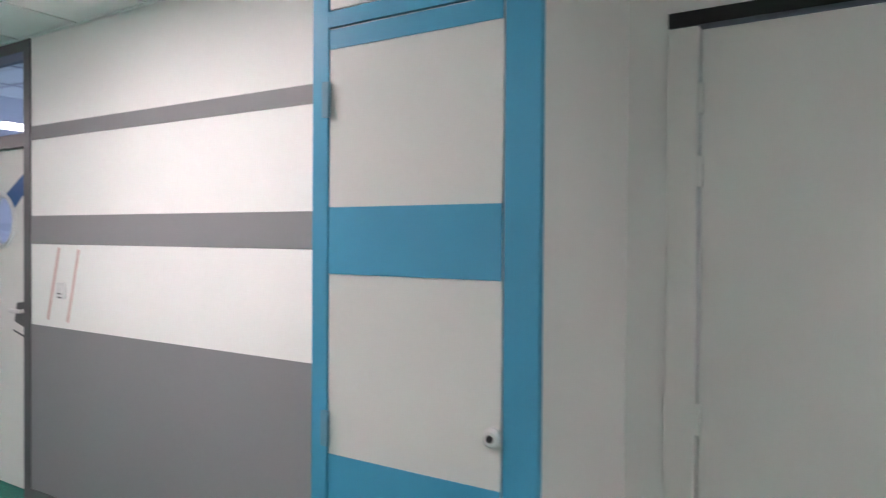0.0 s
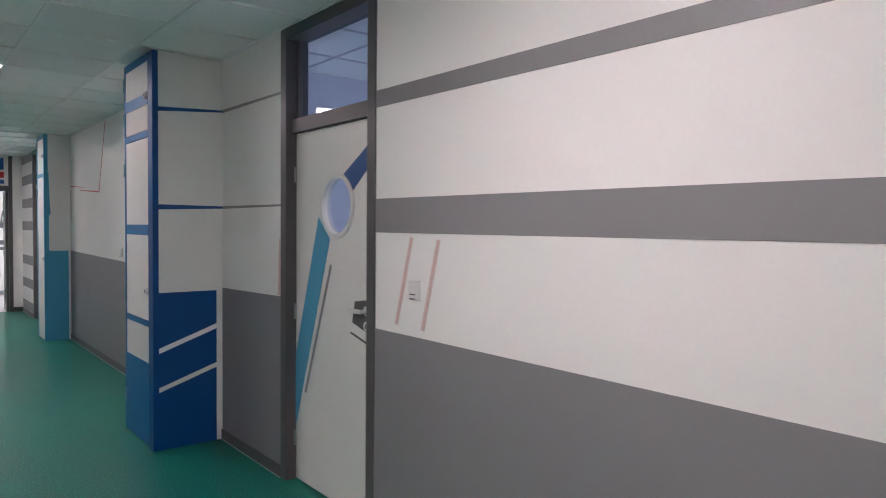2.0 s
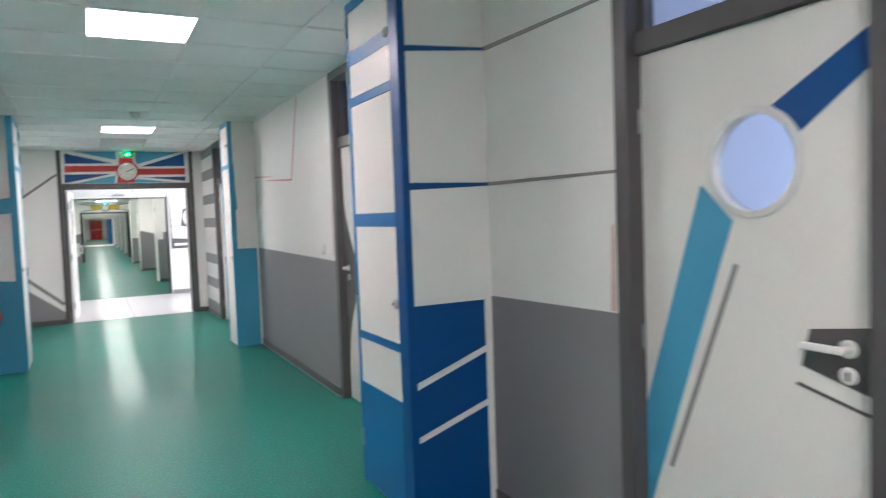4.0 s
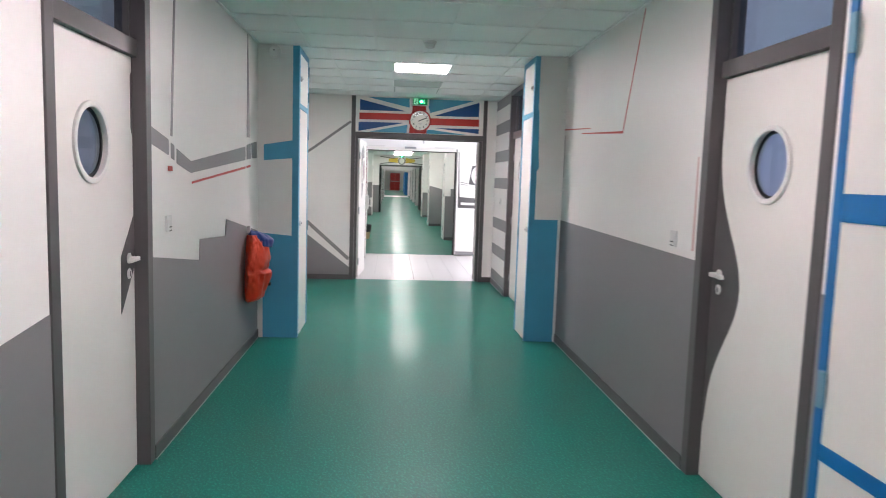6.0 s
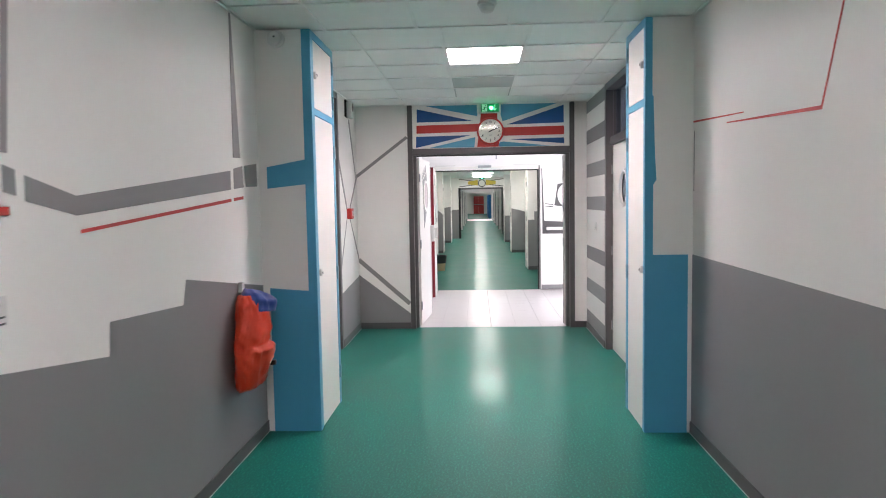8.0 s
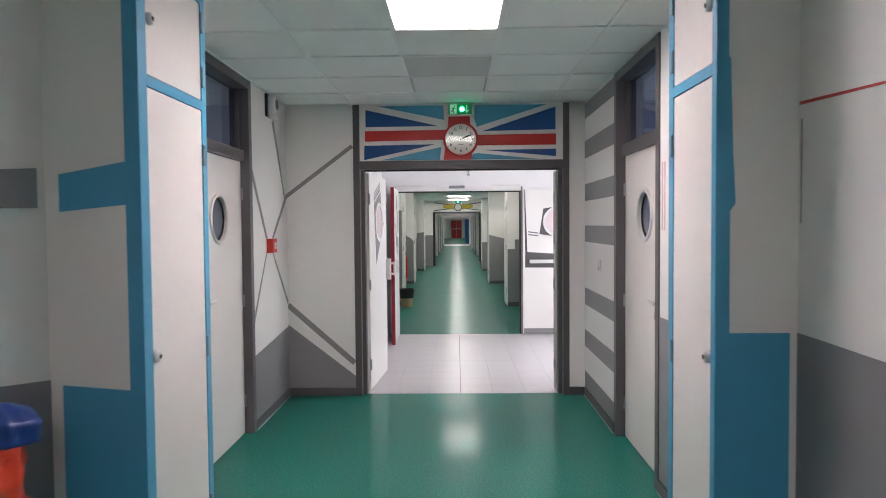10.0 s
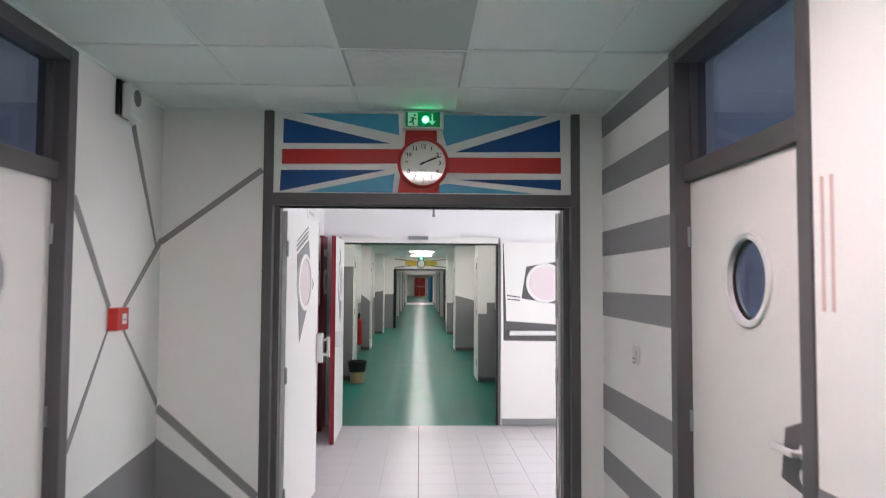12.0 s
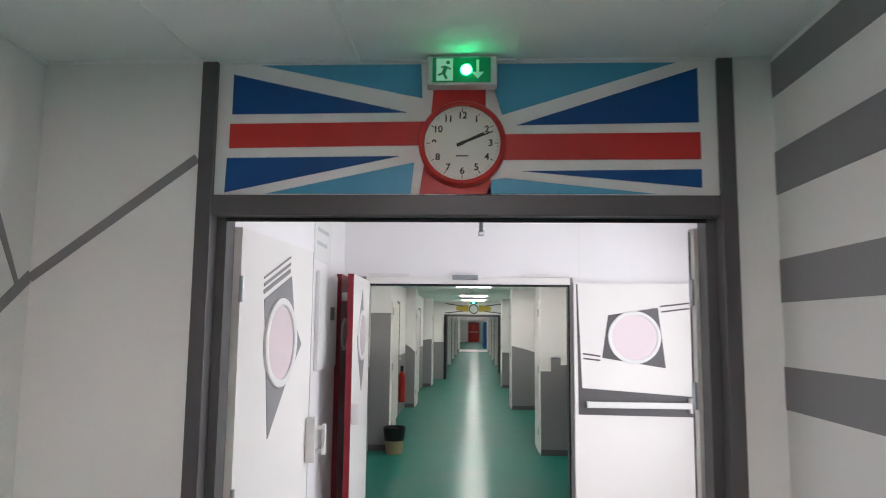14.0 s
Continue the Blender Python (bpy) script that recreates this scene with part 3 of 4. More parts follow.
side(cb, 11.08, DBLUE, [(0.739, 0), (1.16, 0), (1.16, 0.515), (0.775, 0.385), (0.775, 0.418), (1.16, 0.548), (1.16, 0.785), (0.775, 0.645), (0.775, 0.68), (1.16, 0.82), (1.16, 1.05), (0.739, 1.05)])
cr = cupboard("wall_cupboard", 1, 0.903, 16.34, 16.885, 0.042, 0.06, LBLUE, LBLUE, "white wall cupboard with light blue edges",
              (), 2.10)
side(cr, 16.34, LBLUE, [(0.904, 1.155), (0.955, 1.155), (0.955, 1.60), (0.975, 1.63), (0.965, 1.80), (0.955, 2.15), (0.948, 2.16), (0.948, TOP - 0.004), (0.904, TOP - 0.004)], "painted_edge")
side(cr, 16.34, LBLUE, rect(0.904, 1.175, 0, 1.155))
cl = cupboard("wall_cupboard", -1, -1.215, 16.37, 17.055, 0.07, 0.055, LBLUE, LBLUE, "white wall cupboard with light blue edges and band",
              (), 2.10)
side(cl, 16.37, LBLUE, rect(-1.273, -1.216, 0.94, TOP - 0.004), "painted_edge")
side(cl, 16.37, LBLUE, [(-1.525, 1.62), (-1.273, 1.645), (-1.273, 1.805), (-1.525, 1.76)], "painted_band")
side(cl, 16.37, LBLUE, [(-1.53, 0), (-1.216, 0), (-1.216, 0.94), (-1.53, 0.965)])

# ---- end doorway with its flag panel ----
ef = thing("door_7", "grey double doorway with a painted flag panel above", "doorway", kind="structure")
part("jamb", boxes((-0.965, -0.907, END - 0.02, END + 0.14, 0, TOP), bevel=0.004), FRAMEGREY, ef)
part("jamb", boxes((0.925, 0.98, END - 0.02, END + 0.14, 0, TOP), bevel=0.004), FRAMEGREY, ef)
part("stop", boxes((-0.907, -0.872, END + 0.05, END + 0.14, 0, 2.06)), FRAMEGREY, ef)
part("stop", boxes((0.888, 0.925, END + 0.05, END + 0.14, 0, 2.06)), FRAMEGREY, ef)
part("lintel", boxes((-0.907, 0.925, END - 0.018, END + 0.14, 2.06, 2.135), bevel=0.004), FRAMEGREY, ef)
part("rubber_seal", boxes((-0.872, 0.888, END + 0.04, END + 0.049, 2.045, 2.0595)), BLACK, ef)
fp = part("flag_panel", boxes((-0.907, 0.925, END, END + 0.06, 2.1355, TOP - 0.001)), WHITE, ef, "white painted board with flag pattern")
def F(p):
    return (-0.8505 + (p[0] - 413) * 0.002075, 2.632 - (p[1] - 115) * 0.00216)
def flag(mat, *pts, name="painted_field"):
    decal(name, mat, fp, "y-", END, [F(p) for p in pts])
flag(DBLUE, (413, 132), (413, 203), (728, 201))
flag(DBLUE, (407, 280), (716, 277), (405, 340))
flag(DBLUE, (1237, 126), (1237, 220), (922, 224))
flag(DBLUE, (1239, 300), (1239, 331), (930, 303))
flag(LBLUE, (462, 116), (752, 116), (755, 176))
flag(LBLUE, (888, 116), (1200, 116), (896, 206), (884, 166))
flag(LBLUE, (478, 342), (736, 342), (742, 288))
flag(LBLUE, (868, 342), (1165, 342), (900, 315), (880, 318))
flag(RED, (410, 220), (770, 217), (770, 258), (410, 263))
flag(RED, (860, 240), (1239, 237), (1239, 283), (860, 284))
flag(RED, (778, 116), (866, 116), (868, 217), (878, 342), (752, 342), (770, 217))

clock = thing("wall_clock", "round wall clock with red rim and white face", "clock")
CX, CZ = 0.008, 2.321
part("case", lathe([(0.158, END - 0.004), (0.158, END - 0.035), (0.150, END - 0.047), (0.138, END - 0.05), (0.138, END - 0.03)], "y", (CX, 0, CZ), 64), RED, clock, "red plastic clock rim")
face = part("dial", lathe([(0.137, END - 0.031), (0.137, END - 0.034)], "y", (CX, 0, CZ), 64), CLOCKFACE, clock)
for k in range(60):
    a = 2 * math.pi * k / 60
    l, w = (0.014, 0.0024) if k % 5 == 0 else (0.006, 0.001)
    p = lambda r: (CX + r * math.sin(a), CZ + r * math.cos(a))
    decal("minute_mark", BLACK, face, "y-", END - 0.034, band(p(0.130 - l), p(0.130), w), 0.0006)
def hand(ang, r0, r1, w0, w1, d):
    a = radians(ang)
    p = lambda r: (CX + r * math.sin(a), CZ + r * math.cos(a))
    decal("clock_hand", BLACK, clock, "y-", END - d, band(p(-r0), p(r1), w0, w1), 0.0012)
hand(64, 0.022, 0.085, 0.011, 0.007, 0.0365)
hand(69, 0.022, 0.118, 0.010, 0.004, 0.039)
part("spindle", lathe([(0.007, END - 0.034), (0.007, END - 0.042)], "y", (CX, 0, CZ), 16), BLACK, clock)
def text(name, body, size, m, mat, parent, align="CENTER"):
    cu = bpy.data.curves.new(name, "FONT")
    cu.body, cu.size, cu.align_x, cu.align_y, cu.extrude, cu.offset = body, size, align, "CENTER", 0.0003, 0.0009
    tmp = new(name + "_curve", cu)
    me = bpy.data.meshes.new_from_object(tmp.evaluated_get(bpy.context.evaluated_depsgraph_get()))
    bpy.data.objects.remove(tmp); bpy.data.curves.remove(cu)
    me.materials.append(mat)
    ob = new(name, me)
    ob.parent = parent
    ob.matrix_local = m
    return ob
for k in range(1, 13):
    a = radians(30 * k)
    text("numeral", str(k), 0.034, pose(CX + 0.102 * math.sin(a), END - 0.0345, CZ + 0.102 * math.cos(a), 90), BLACK, face)
decal("maker_mark", INK, face, "y-", END - 0.034, rect(CX - 0.022, CX + 0.022, CZ - 0.049, CZ - 0.044), 0.0005)
def dome(cx, cz, y, r, R):
    bm = bmesh.new()
    loops = []
    for k in range(1, 13):
        q = r * k / 12
        d = (r * r - q * q) / (2 * R)
        loops.append([bm.verts.new((cx + q * math.cos(2 * math.pi * i / 48), y - d, cz + q * math.sin(2 * math.pi * i / 48))) for i in range(48)])
    bm.faces.new(loops[0])
    for a, b in zip(loops, loops[1:]):
        for i in range(48):
            bm.faces.new((a[i], a[(i + 1) % 48], b[(i + 1) % 48], b[i]))
    return bm
cg = part("cover_glass", dome(CX, CZ, END - 0.0445, 0.137, 200.0), CLOCKGLASS, clock, smooth=True)
cg.visible_shadow = False

part("latch_keeper", boxes((0.07, 0.085, END + 0.10, END + 0.125, 2.02, 2.0595), (0.066, 0.089, END + 0.104, END + 0.121, 2.005, 2.02), bevel=0.002), STEEL, ef, "small steel latch keeper")
sign = thing("exit_sign", "lit green emergency exit sign with running figure symbol", "exit sign")
part("housing", boxes((-0.122, 0.132, END - 0.062, END - 0.004, 2.528, 2.637), bevel=0.006), PLASTIC, sign)
pnl = part("sign_face", boxes((-0.101, 0.109, END - 0.0655, END - 0.0615, 2.538, 2.63)), SIGNGREEN, sign, "green translucent sign face")
q = END - 0.0655
decal("door_symbol", SIGNWHITE, pnl, "y-", q, rect(-0.087, -0.027, 2.543, 2.626), 0.0008)
for a, b, w in (((-0.037, 2.596), (-0.046, 2.57), 0.014), ((-0.046, 2.57), (-0.034, 2.549), 0.009), ((-0.047, 2.571), (-0.066, 2.563), 0.008), ((-0.037, 2.596), (-0.056, 2.592), 0.006), ((-0.036, 2.594), (-0.02, 2.585), 0.006)):
    decal("figure_limb", SIGNGREEN, pnl, "y-", q - 0.0009, band((a[0] - 0.015, a[1]), (b[0] - 0.015, b[1]), w), 0.0008)
part("figure_head", lathe([(0.007, q - 0.0009), (0.007, q - 0.0018)], "y", (-0.045, 0, 2.610), 14), SIGNGREEN, pnl)
decal("arrow_shaft", SIGNWHITE, pnl, "y-", q, rect(0.057, 0.067, 2.56, 2.62), 0.0008)
decal("arrow_head", SIGNWHITE, pnl, "y-", q, [(0.040, 2.575), (0.062, 2.55), (0.085, 2.575)], 0.0007)
part("indicator_lamp", lathe([(0.02, q), (0.018, q - 0.006), (0.008, q - 0.011)], "y", (0.021, 0, 2.584), 20), LED, sign, "bright green indicator lamp")

# ---- open leaf of the end doorway, panic bar, hall ----
def hall_leaf(name, m, w, label, side_mats, r=0.17):
    """Porthole door leaf built along +x from its hinge, faces -y and +y; m places it."""
    L = thing(name, label, "door leaf")
    place = lambda u, d, z: (u, d, z)
    leaf = part("panel", holed_leaf(0.0, w, 0.01, 2.04, w / 2, 1.585, r, -0.02, 0.02, place), side_mats[0], L)
    for s in (-1, 1):
        part("porthole_ring", annulus(r - 0.004, r + 0.028, s * 0.0195, s * 0.036, "y", (w / 2, 0, 1.585)), PLASTIC, L)
    part("porthole_glass", lathe([(r - 0.001, -0.0245), (r - 0.001, 0.0245)], "y", (w / 2, 0, 1.585), 48), PALEPANE, L, "round pane, brightness showing through put into its pale colour")
    L.matrix_world = m
    return L, leaf

HW = 0.91
l1, lp = hall_leaf("open_door_leaf", pose(-0.868, END + 0.16, 0, 0, 0, 86), HW, "open white door leaf with porthole and grey diamond", (LEAFW,))
# this leaf shows its -y side to the corridor axis
def on1(mat, pts, parent=l1, name="painted_shape"):
    decal(name, mat, parent, "y-", -0.02, pts)
on1(GREY, [(0.25, 1.77), (0.34, 1.18), (0.55, 1.40), (0.75, 1.57), (0.64, 1.68), (0.58, 1.89)])
for k in range(3):
    on1(GREY, band((0.24, 1.80 + 0.03 * k), (0.56, 1.915 + 0.032 * k), 0.018 - 0.005 * k), name="painted_line")
part("edge_strip", boxes((HW - 0.002, HW + 0.006, -0.021, 0.021, 0.01, 2.04)), STEEL, l1)
part("latch_box", boxes((HW - 0.05, HW - 0.005, -0.07, -0.0205, 0.98, 1.20), bevel=0.008), PLASTIC, l1)
part("push_handle", boxes((HW - 0.035, HW - 0.01, -0.12, -0.10, 1.02, 1.17), (HW - 0.034, HW - 0.011, -0.101, -0.069, 1.03, 1.05), (HW - 0.034, HW - 0.011, -0.101, -0.069, 1.14, 1.16), bevel=0.004), PLASTIC, l1)
for z in (0.25, 1.0, 1.8):
    part("hinge", lathe([(0.009, z - 0.05), (0.009, z + 0.05)], "z", (0, -0.024, 0), 12), STEEL, l1)

l4, lp4 = hall_leaf("open_door_leaf", pose(0.872, END + 0.17, 0, 0, 0, 14), HW, "white door leaf swung back behind the jamb, hinge edge showing", (LEAFW,))
part("rubber_strip", boxes((-0.003, -0.0005, 0.006, 0.014, 0.02, 2.03)), FRAMEGREY, l4)
for z in (0.25, 1.0, 1.42, 1.8):
    part("hinge", boxes((-0.012, -0.0035, -0.018, 0.004, z - 0.05, z + 0.05), bevel=0.002), STEEL, l4)

HY0, HY1, HXL, HXR, HTOP = END + 0.12, 23.44, -1.08, 2.15, 2.95
hall_wall_left = tagged(part("wall_hall_left", boxes((HXL - 0.12, HXL, HY0 + 0.001, HY1, 0, HTOP)), HALLWHITE), "bright white wall of the tiled hall", "wall", kind="structure")
hall_wall_right = tagged(part("wall_hall_right", boxes((HXR, HXR + 0.12, 22.7, HY1, 0, HTOP), (HXR, HXR + 0.12, HY0 + 0.001, 20.3, 0, HTOP), (HXR, HXR + 0.12, 20.3, 22.7, 2.6, HTOP), (HXR, HXR + 0.12, 20.3, 22.7, 0, 0.25)), HALLWHITE), "white hall wall with a large window", "wall", kind="structure")
hall_wall_far = tagged(part("wall_hall_far", boxes((HXL - 0.12, -0.92, HY1, HY1 + 0.12, 0, HTOP), (0.895, HXR + 0.12, HY1, HY1 + 0.12, 0, HTOP), (-0.92, 0.895, HY1, HY1 + 0.12, 2.085, HTOP)), HALLWHITE), "white wall around the second doorway", "wall", kind="structure")
part("wall_joint", boxes((0.947, 0.955, HY1 - 0.002, HY1 - 0.0005, 2.09, HTOP)), LEAFW, hall_wall_far)
hall_wall_near = tagged(part("wall_hall_near", boxes((XR + T + 0.001, HXR + 0.12, HY0 - 0.11, HY0, 0, HTOP), (HXL - 0.12, HXR, HY0 + 0.001, HY0 + 0.06, TOP + 0.101, HTOP)), HALLWHITE), "white hall wall beside the doorway", "wall", kind="structure")
hall_ceiling = tagged(part("ceiling_hall", boxes((HXL - 0.12, HXR + 0.12, END + 0.12, HY1 + 0.12, HTOP, HTOP + 0.1)), HALLWHITE), "plain white hall ceiling", "ceiling", kind="structure")
window_light(HXR + 0.06, 21.5, 1.42, 0.5, 21.6, 1.0, 2.3, 2.3, HALLSKY)

f2 = thing("door_8", "second doorway with thin grey frame and closer rail", "doorway", kind="structure")
for a, b in ((-0.92, -0.883), (0.872, 0.895)):
    part("jamb", boxes((a, b, HY1 - 0.015, HY1 + 0.13, 0, 2.085), bevel=0.003), PALEGREY, f2)
part("inner_stop", boxes((-0.883, -0.866, HY1 + 0.02, HY1 + 0.12, 0, 2.025)), BLACK, f2)
part("inner_stop", boxes((0.857, 0.872, HY1 + 0.02, HY1 + 0.12, 0, 2.025)), BLACK, f2)
part("inner_stop", boxes((-0.866, 0.857, HY1 + 0.02, HY1 + 0.12, 2.01, 2.025)), BLACK, f2)
part("lintel", boxes((-0.883, 0.872, HY1 - 0.015, HY1 + 0.13, 2.025, 2.085), bevel=0.003), LEAFW, f2)
part("closer_bracket", boxes((-0.135, 0.085, HY1 - 0.06, HY1 - 0.016, 2.06, 2.10), bevel=0.004), STEEL, f2)
part("closer_rail", boxes((-0.86, -0.51, HY1 - 0.045, HY1 - 0.016, 2.09, 2.11)), PLASTIC, f2)
part("closer_rail", boxes((0.45, 0.86, HY1 - 0.045, HY1 - 0.016, 2.09, 2.11)), PLASTIC, f2)

# leaf folded flat on the wall beside the second doorway
l2, lp2 = hall_leaf("open_door_leaf", pose(0.897, HY1 - 0.03, 0), 1.0, "white door leaf folded on the wall, grey square round porthole", (LEAFW,), r=0.192)
def on2(mat, pts, name="painted_shape"):
    decal(name, mat, l2, "y-", -0.02, pts)
on2(FRAMEGREY, [(0.285, 1.768), (0.70, 1.835), (0.755, 1.332), (0.23, 1.412)], "painted_square")
on2(FRAMEGREY, [(0.02, 2.03), (0.03, 2.03), (0.062, 1.16), (0.03, 1.16)])
on2(FRAMEGREY, [(0.03, 1.163), (0.99, 1.10), (0.99, 0.935), (0.03, 0.943)], "painted_band")
for a, b in (((0.07, 1.445), (0.215, 1.425)), ((0.075, 1.405), (0.215, 1.39)), ((0.72, 1.845), (0.96, 1.875)), ((0.73, 1.80), (0.96, 1.83))):
    on2(FRAMEGREY, band(a, b, 0.013), "painted_line")
part("push_bar", boxes((0.09, 0.98, -0.085, -0.055, 1.005, 1.055), bevel=0.008), PLASTIC, l2, "white horizontal push bar")
part("bar_bracket", boxes((0.93, 0.985, -0.08, -0.0235, 0.97, 1.09), bevel=0.006), PLASTIC, l2)
part("bar_bracket", boxes((0.09, 0.12, -0.08, -0.0235, 1.005, 1.055), bevel=0.004), PLASTIC, l2)

on2(GREY, rect(0.01, 0.99, 0.012, 0.085), "kick_strip")
# leaf of the second doorway standing open towards the hall
l3, lp3 = hall_leaf("open_door_leaf", pose(-0.868, HY1 - 0.03, 0, 0, 0, -89), 0.88, "open white door leaf with dark red edge and porthole", (LEAFW,))
decal("painted_shape", GREY, l3, "y+", 0.02, [(0.25, 1.45), (0.42, 1.95), (0.66, 1.55), (0.40, 1.15)])
part("edge_strip", boxes((0.881, 0.888, -0.022, 0.022, 0.01, 2.04)), DRED, l3, "dark red painted edge")
part("latch_box", boxes((0.82, 0.87, 0.0205, 0.075, 0.95, 1.10), bevel=0.008), PLASTIC, l3)
rd = thing("red_door", "dark red door in the white hall wall", "door")
part("leaf", boxes((HXL + 0.003, HXL + 0.045, 23.10, 23.41, 0.01, 2.08), bevel=0.003), DRED, rd)
part("porthole_ring", annulus(0.105, 0.135, HXL + 0.044, HXL + 0.058, "x", (0, 23.26, 1.585)), PLASTIC, rd)
part("porthole_glass", lathe([(0.106, HXL + 0.0455), (0.106, HXL + 0.05)], "x", (0, 23.26, 1.585), 40), PALEPANE, rd)
part("closer_box", boxes((HXL + 0.046, HXL + 0.09, 23.12, 23.2, 1.86, 1.93), bevel=0.004), PLASTIC, rd)

board = thing("notice_board", "white framed notice board with one dark slot", "notice board")
part("frame", boxes((HXL + 0.002, HXL + 0.03, 22.38, 23.02, 1.34, 2.05), bevel=0.006), PLASTIC, board)
part("sheet", boxes((HXL + 0.0305, HXL + 0.033, 22.42, 22.98, 1.38, 2.01)), PAPER, board)
part("slot", boxes((HXL + 0.0335, HXL + 0.036, 22.76, 22.90, 1.70, 1.80)), INK, board)
poster = thing("wall_notice", "printed white notice sheet high on the wall", "notice")
part("sheet", boxes((HXL + 0.001, HXL + 0.004, 22.30, 22.85, 2.13, 2.62)), PAPER, poster)
for k in range(4):
    part("text_line", boxes((HXL + 0.0045, HXL + 0.0055, 22.38, 22.70 + 0.05 * (k % 2), 2.24 + 0.1 * k, 2.27 + 0.1 * k)), PALEGREY2, poster)

# ---- far corridor ----
CTOP = 2.42
FX = 1.36
DEEP0 = HY1 + 0.12
fw = tagged(part("wall_far_left", boxes((-FX - 0.12, -FX, DEEP0, 88, 0, 2.7)), WHITE), "white wall of the far corridor with grey dado", "wall", kind="structure")
fw2 = tagged(part("wall_far_right", boxes((FX, FX + 0.12, DEEP0, 88, 0, 2.7)), WHITE), "white wall of the far corridor with grey dado", "wall", kind="structure")
decal("painted_dado", GREY, fw, "x+", -FX, [(DEEP0, 0), (64, 0), (64, 1.1), (DEEP0, 1.1)])
decal("painted_dado", GREY, fw2, "x-", FX, [(DEEP0, 0), (64, 0), (64, 1.1), (DEEP0, 1.1)])
tagged(part("wall_far_end", boxes((-FX, FX, 88, 88.12, 0, 2.7)), WHITE), "white wall at the corridor's far end", "wall", kind="structure")
ceiling_far = tagged(part("ceiling_far", boxes((-FX, FX, DEEP0, 88, CTOP, CTOP + 0.08)), TILE), "white tile ceiling of the far corridor", "ceiling", kind="structure")
part("ceiling_grid", boxes(*[(-FX, FX, y, y + 0.022, CTOP - 0.003, CTOP) for y in np.arange(24.0, 60, 0.6)], *[(x, x + 0.02, DEEP0, 60, CTOP - 0.004, CTOP - 0.0035) for x in (-0.9, -0.3, 0.3, 0.9)]), TBAR, ceiling_far)
# more panels than the passage is known to have, added to brighten it
for y in (26.0, 30.3, 34.5, 37.3, 43.0, 48.0, 53.0, 58.0, 63.0, 69.0, 76.0, 83.0):
    l = thing("ceiling_light", "lit white panel light in the far corridor ceiling", "ceiling light", "ceiling lights")
    part("diffuser", boxes((-0.28, 0.36, y, y + 0.6, CTOP - 0.012, CTOP - 0.006)), FARLAMP, l)
    part("frame", boxes((-0.30, 0.38, y - 0.02, y + 0.62, CTOP - 0.0055, CTOP - 0.0045)), TBAR, l)

def far_pier(s, y, inner, steps, leafside):
    """White pier with grey lower part and a cupboard door on its corridor side."""
    p = thing("wall_pier", "white corridor pier with grey painted lower half", "pier", "far corridor piers")
    x0, x1 = (inner, FX) if s > 0 else (-FX, -inner)
    part("body", boxes((x0 + 0.001, x1 - 0.001, y, y + 0.7, 0, CTOP - 0.001)), WHITE, p)
    decal("painted_dado", GREY, p, "y-", y, [(x0 + 0.001, 0), (x1 - 0.001, 0), *[(x0 + (x1 - x0) * u, z) for u, z in steps]])
    decal("skirting", FRAMEGREY, p, "y-", y - 0.0035, rect(x0, x1, 0, 0.075), 0.004)
    fx = x0 if s > 0 else x1
    d = part("cupboard_door", boxes((fx - s * 0.018, fx, y + 0.06, y + 0.64, 0.02, 2.0), bevel=0.002), LEAFW, p)
    for z in (0.3, 1.1, 1.85):
        part("hinge", boxes((fx - s * 0.03, fx - s * 0.0185, y + 0.05, y + 0.08, z - 0.05, z + 0.05)), STEEL, d)
far_pier(-1, 26.85, 1.08, ((0.999, 1.83), (0.001, 1.83)), 0)
far_pier(-1, 31.65, 1.16, ((0.999, 1.12), (0.6, 1.2), (0.001, 1.28)), 0)
far_pier(-1, 36.5, 1.12, ((0.999, 1.3), (0.001, 1.26)), 0)
far_pier(1, 26.7, 0.93, ((0.999, 1.18), (0.62, 1.16), (0.62, 1.26), (0.32, 1.26), (0.32, 1.08), (0.001, 1.08)), 0)
far_pier(1, 31.55, 0.82, ((0.999, 1.12), (0.55, 1.2), (0.001, 1.27)), 0)
far_pier(1, 36.4, 0.82, ((0.999, 0.95), (0.001, 0.95)), 0)
for s, y in ((-1, 29.3), (-1, 34.2), (1, 29.2), (1, 34.0)):
    d = thing("far_door", "white closed classroom door in a grey frame", "door", "far corridor doors")
    x = s * FX
    part("frame", boxes((x - s * 0.03, x, y - 0.05, y, 0, 2.1), (x - s * 0.03, x, y + 0.9, y + 0.95, 0, 2.1), (x - s * 0.03, x, y, y + 0.9, 2.05, 2.1)), FRAMEGREY, d)
    part("leaf", boxes((x - s * 0.022, x - s * 0.004, y + 0.002, y + 0.898, 0.01, 2.048)), LEAFW, d)
    part("handle", boxes((x - s * 0.07, x - s * 0.0225, y + 0.80, y + 0.84, 1.04, 1.07), (x - s * 0.07, x - s * 0.055, y + 0.70, y + 0.80, 1.04, 1.07)), PLASTIC, d)

# third doorway with its yellow panel
D3 = 39.1
f3 = thing("door_9", "dark doorway with a yellow painted panel above", "doorway", kind="structure")
for a, b in ((-FX + 0.001, -0.90), (0.97, FX - 0.001)):
    part("side_wall", boxes((a, b, D3, D3 + 0.12, 0, CTOP - 0.001)), WHITE, f3)
    decal("painted_dado", GREY, f3, "y-", D3, rect(a, b, 0, 1.15))
for a, b in ((-0.90, -0.82), (0.89, 0.97)):
    part("jamb", boxes((a, b, D3 - 0.02, D3 + 0.14, 0, 2.0)), BLACK, f3)
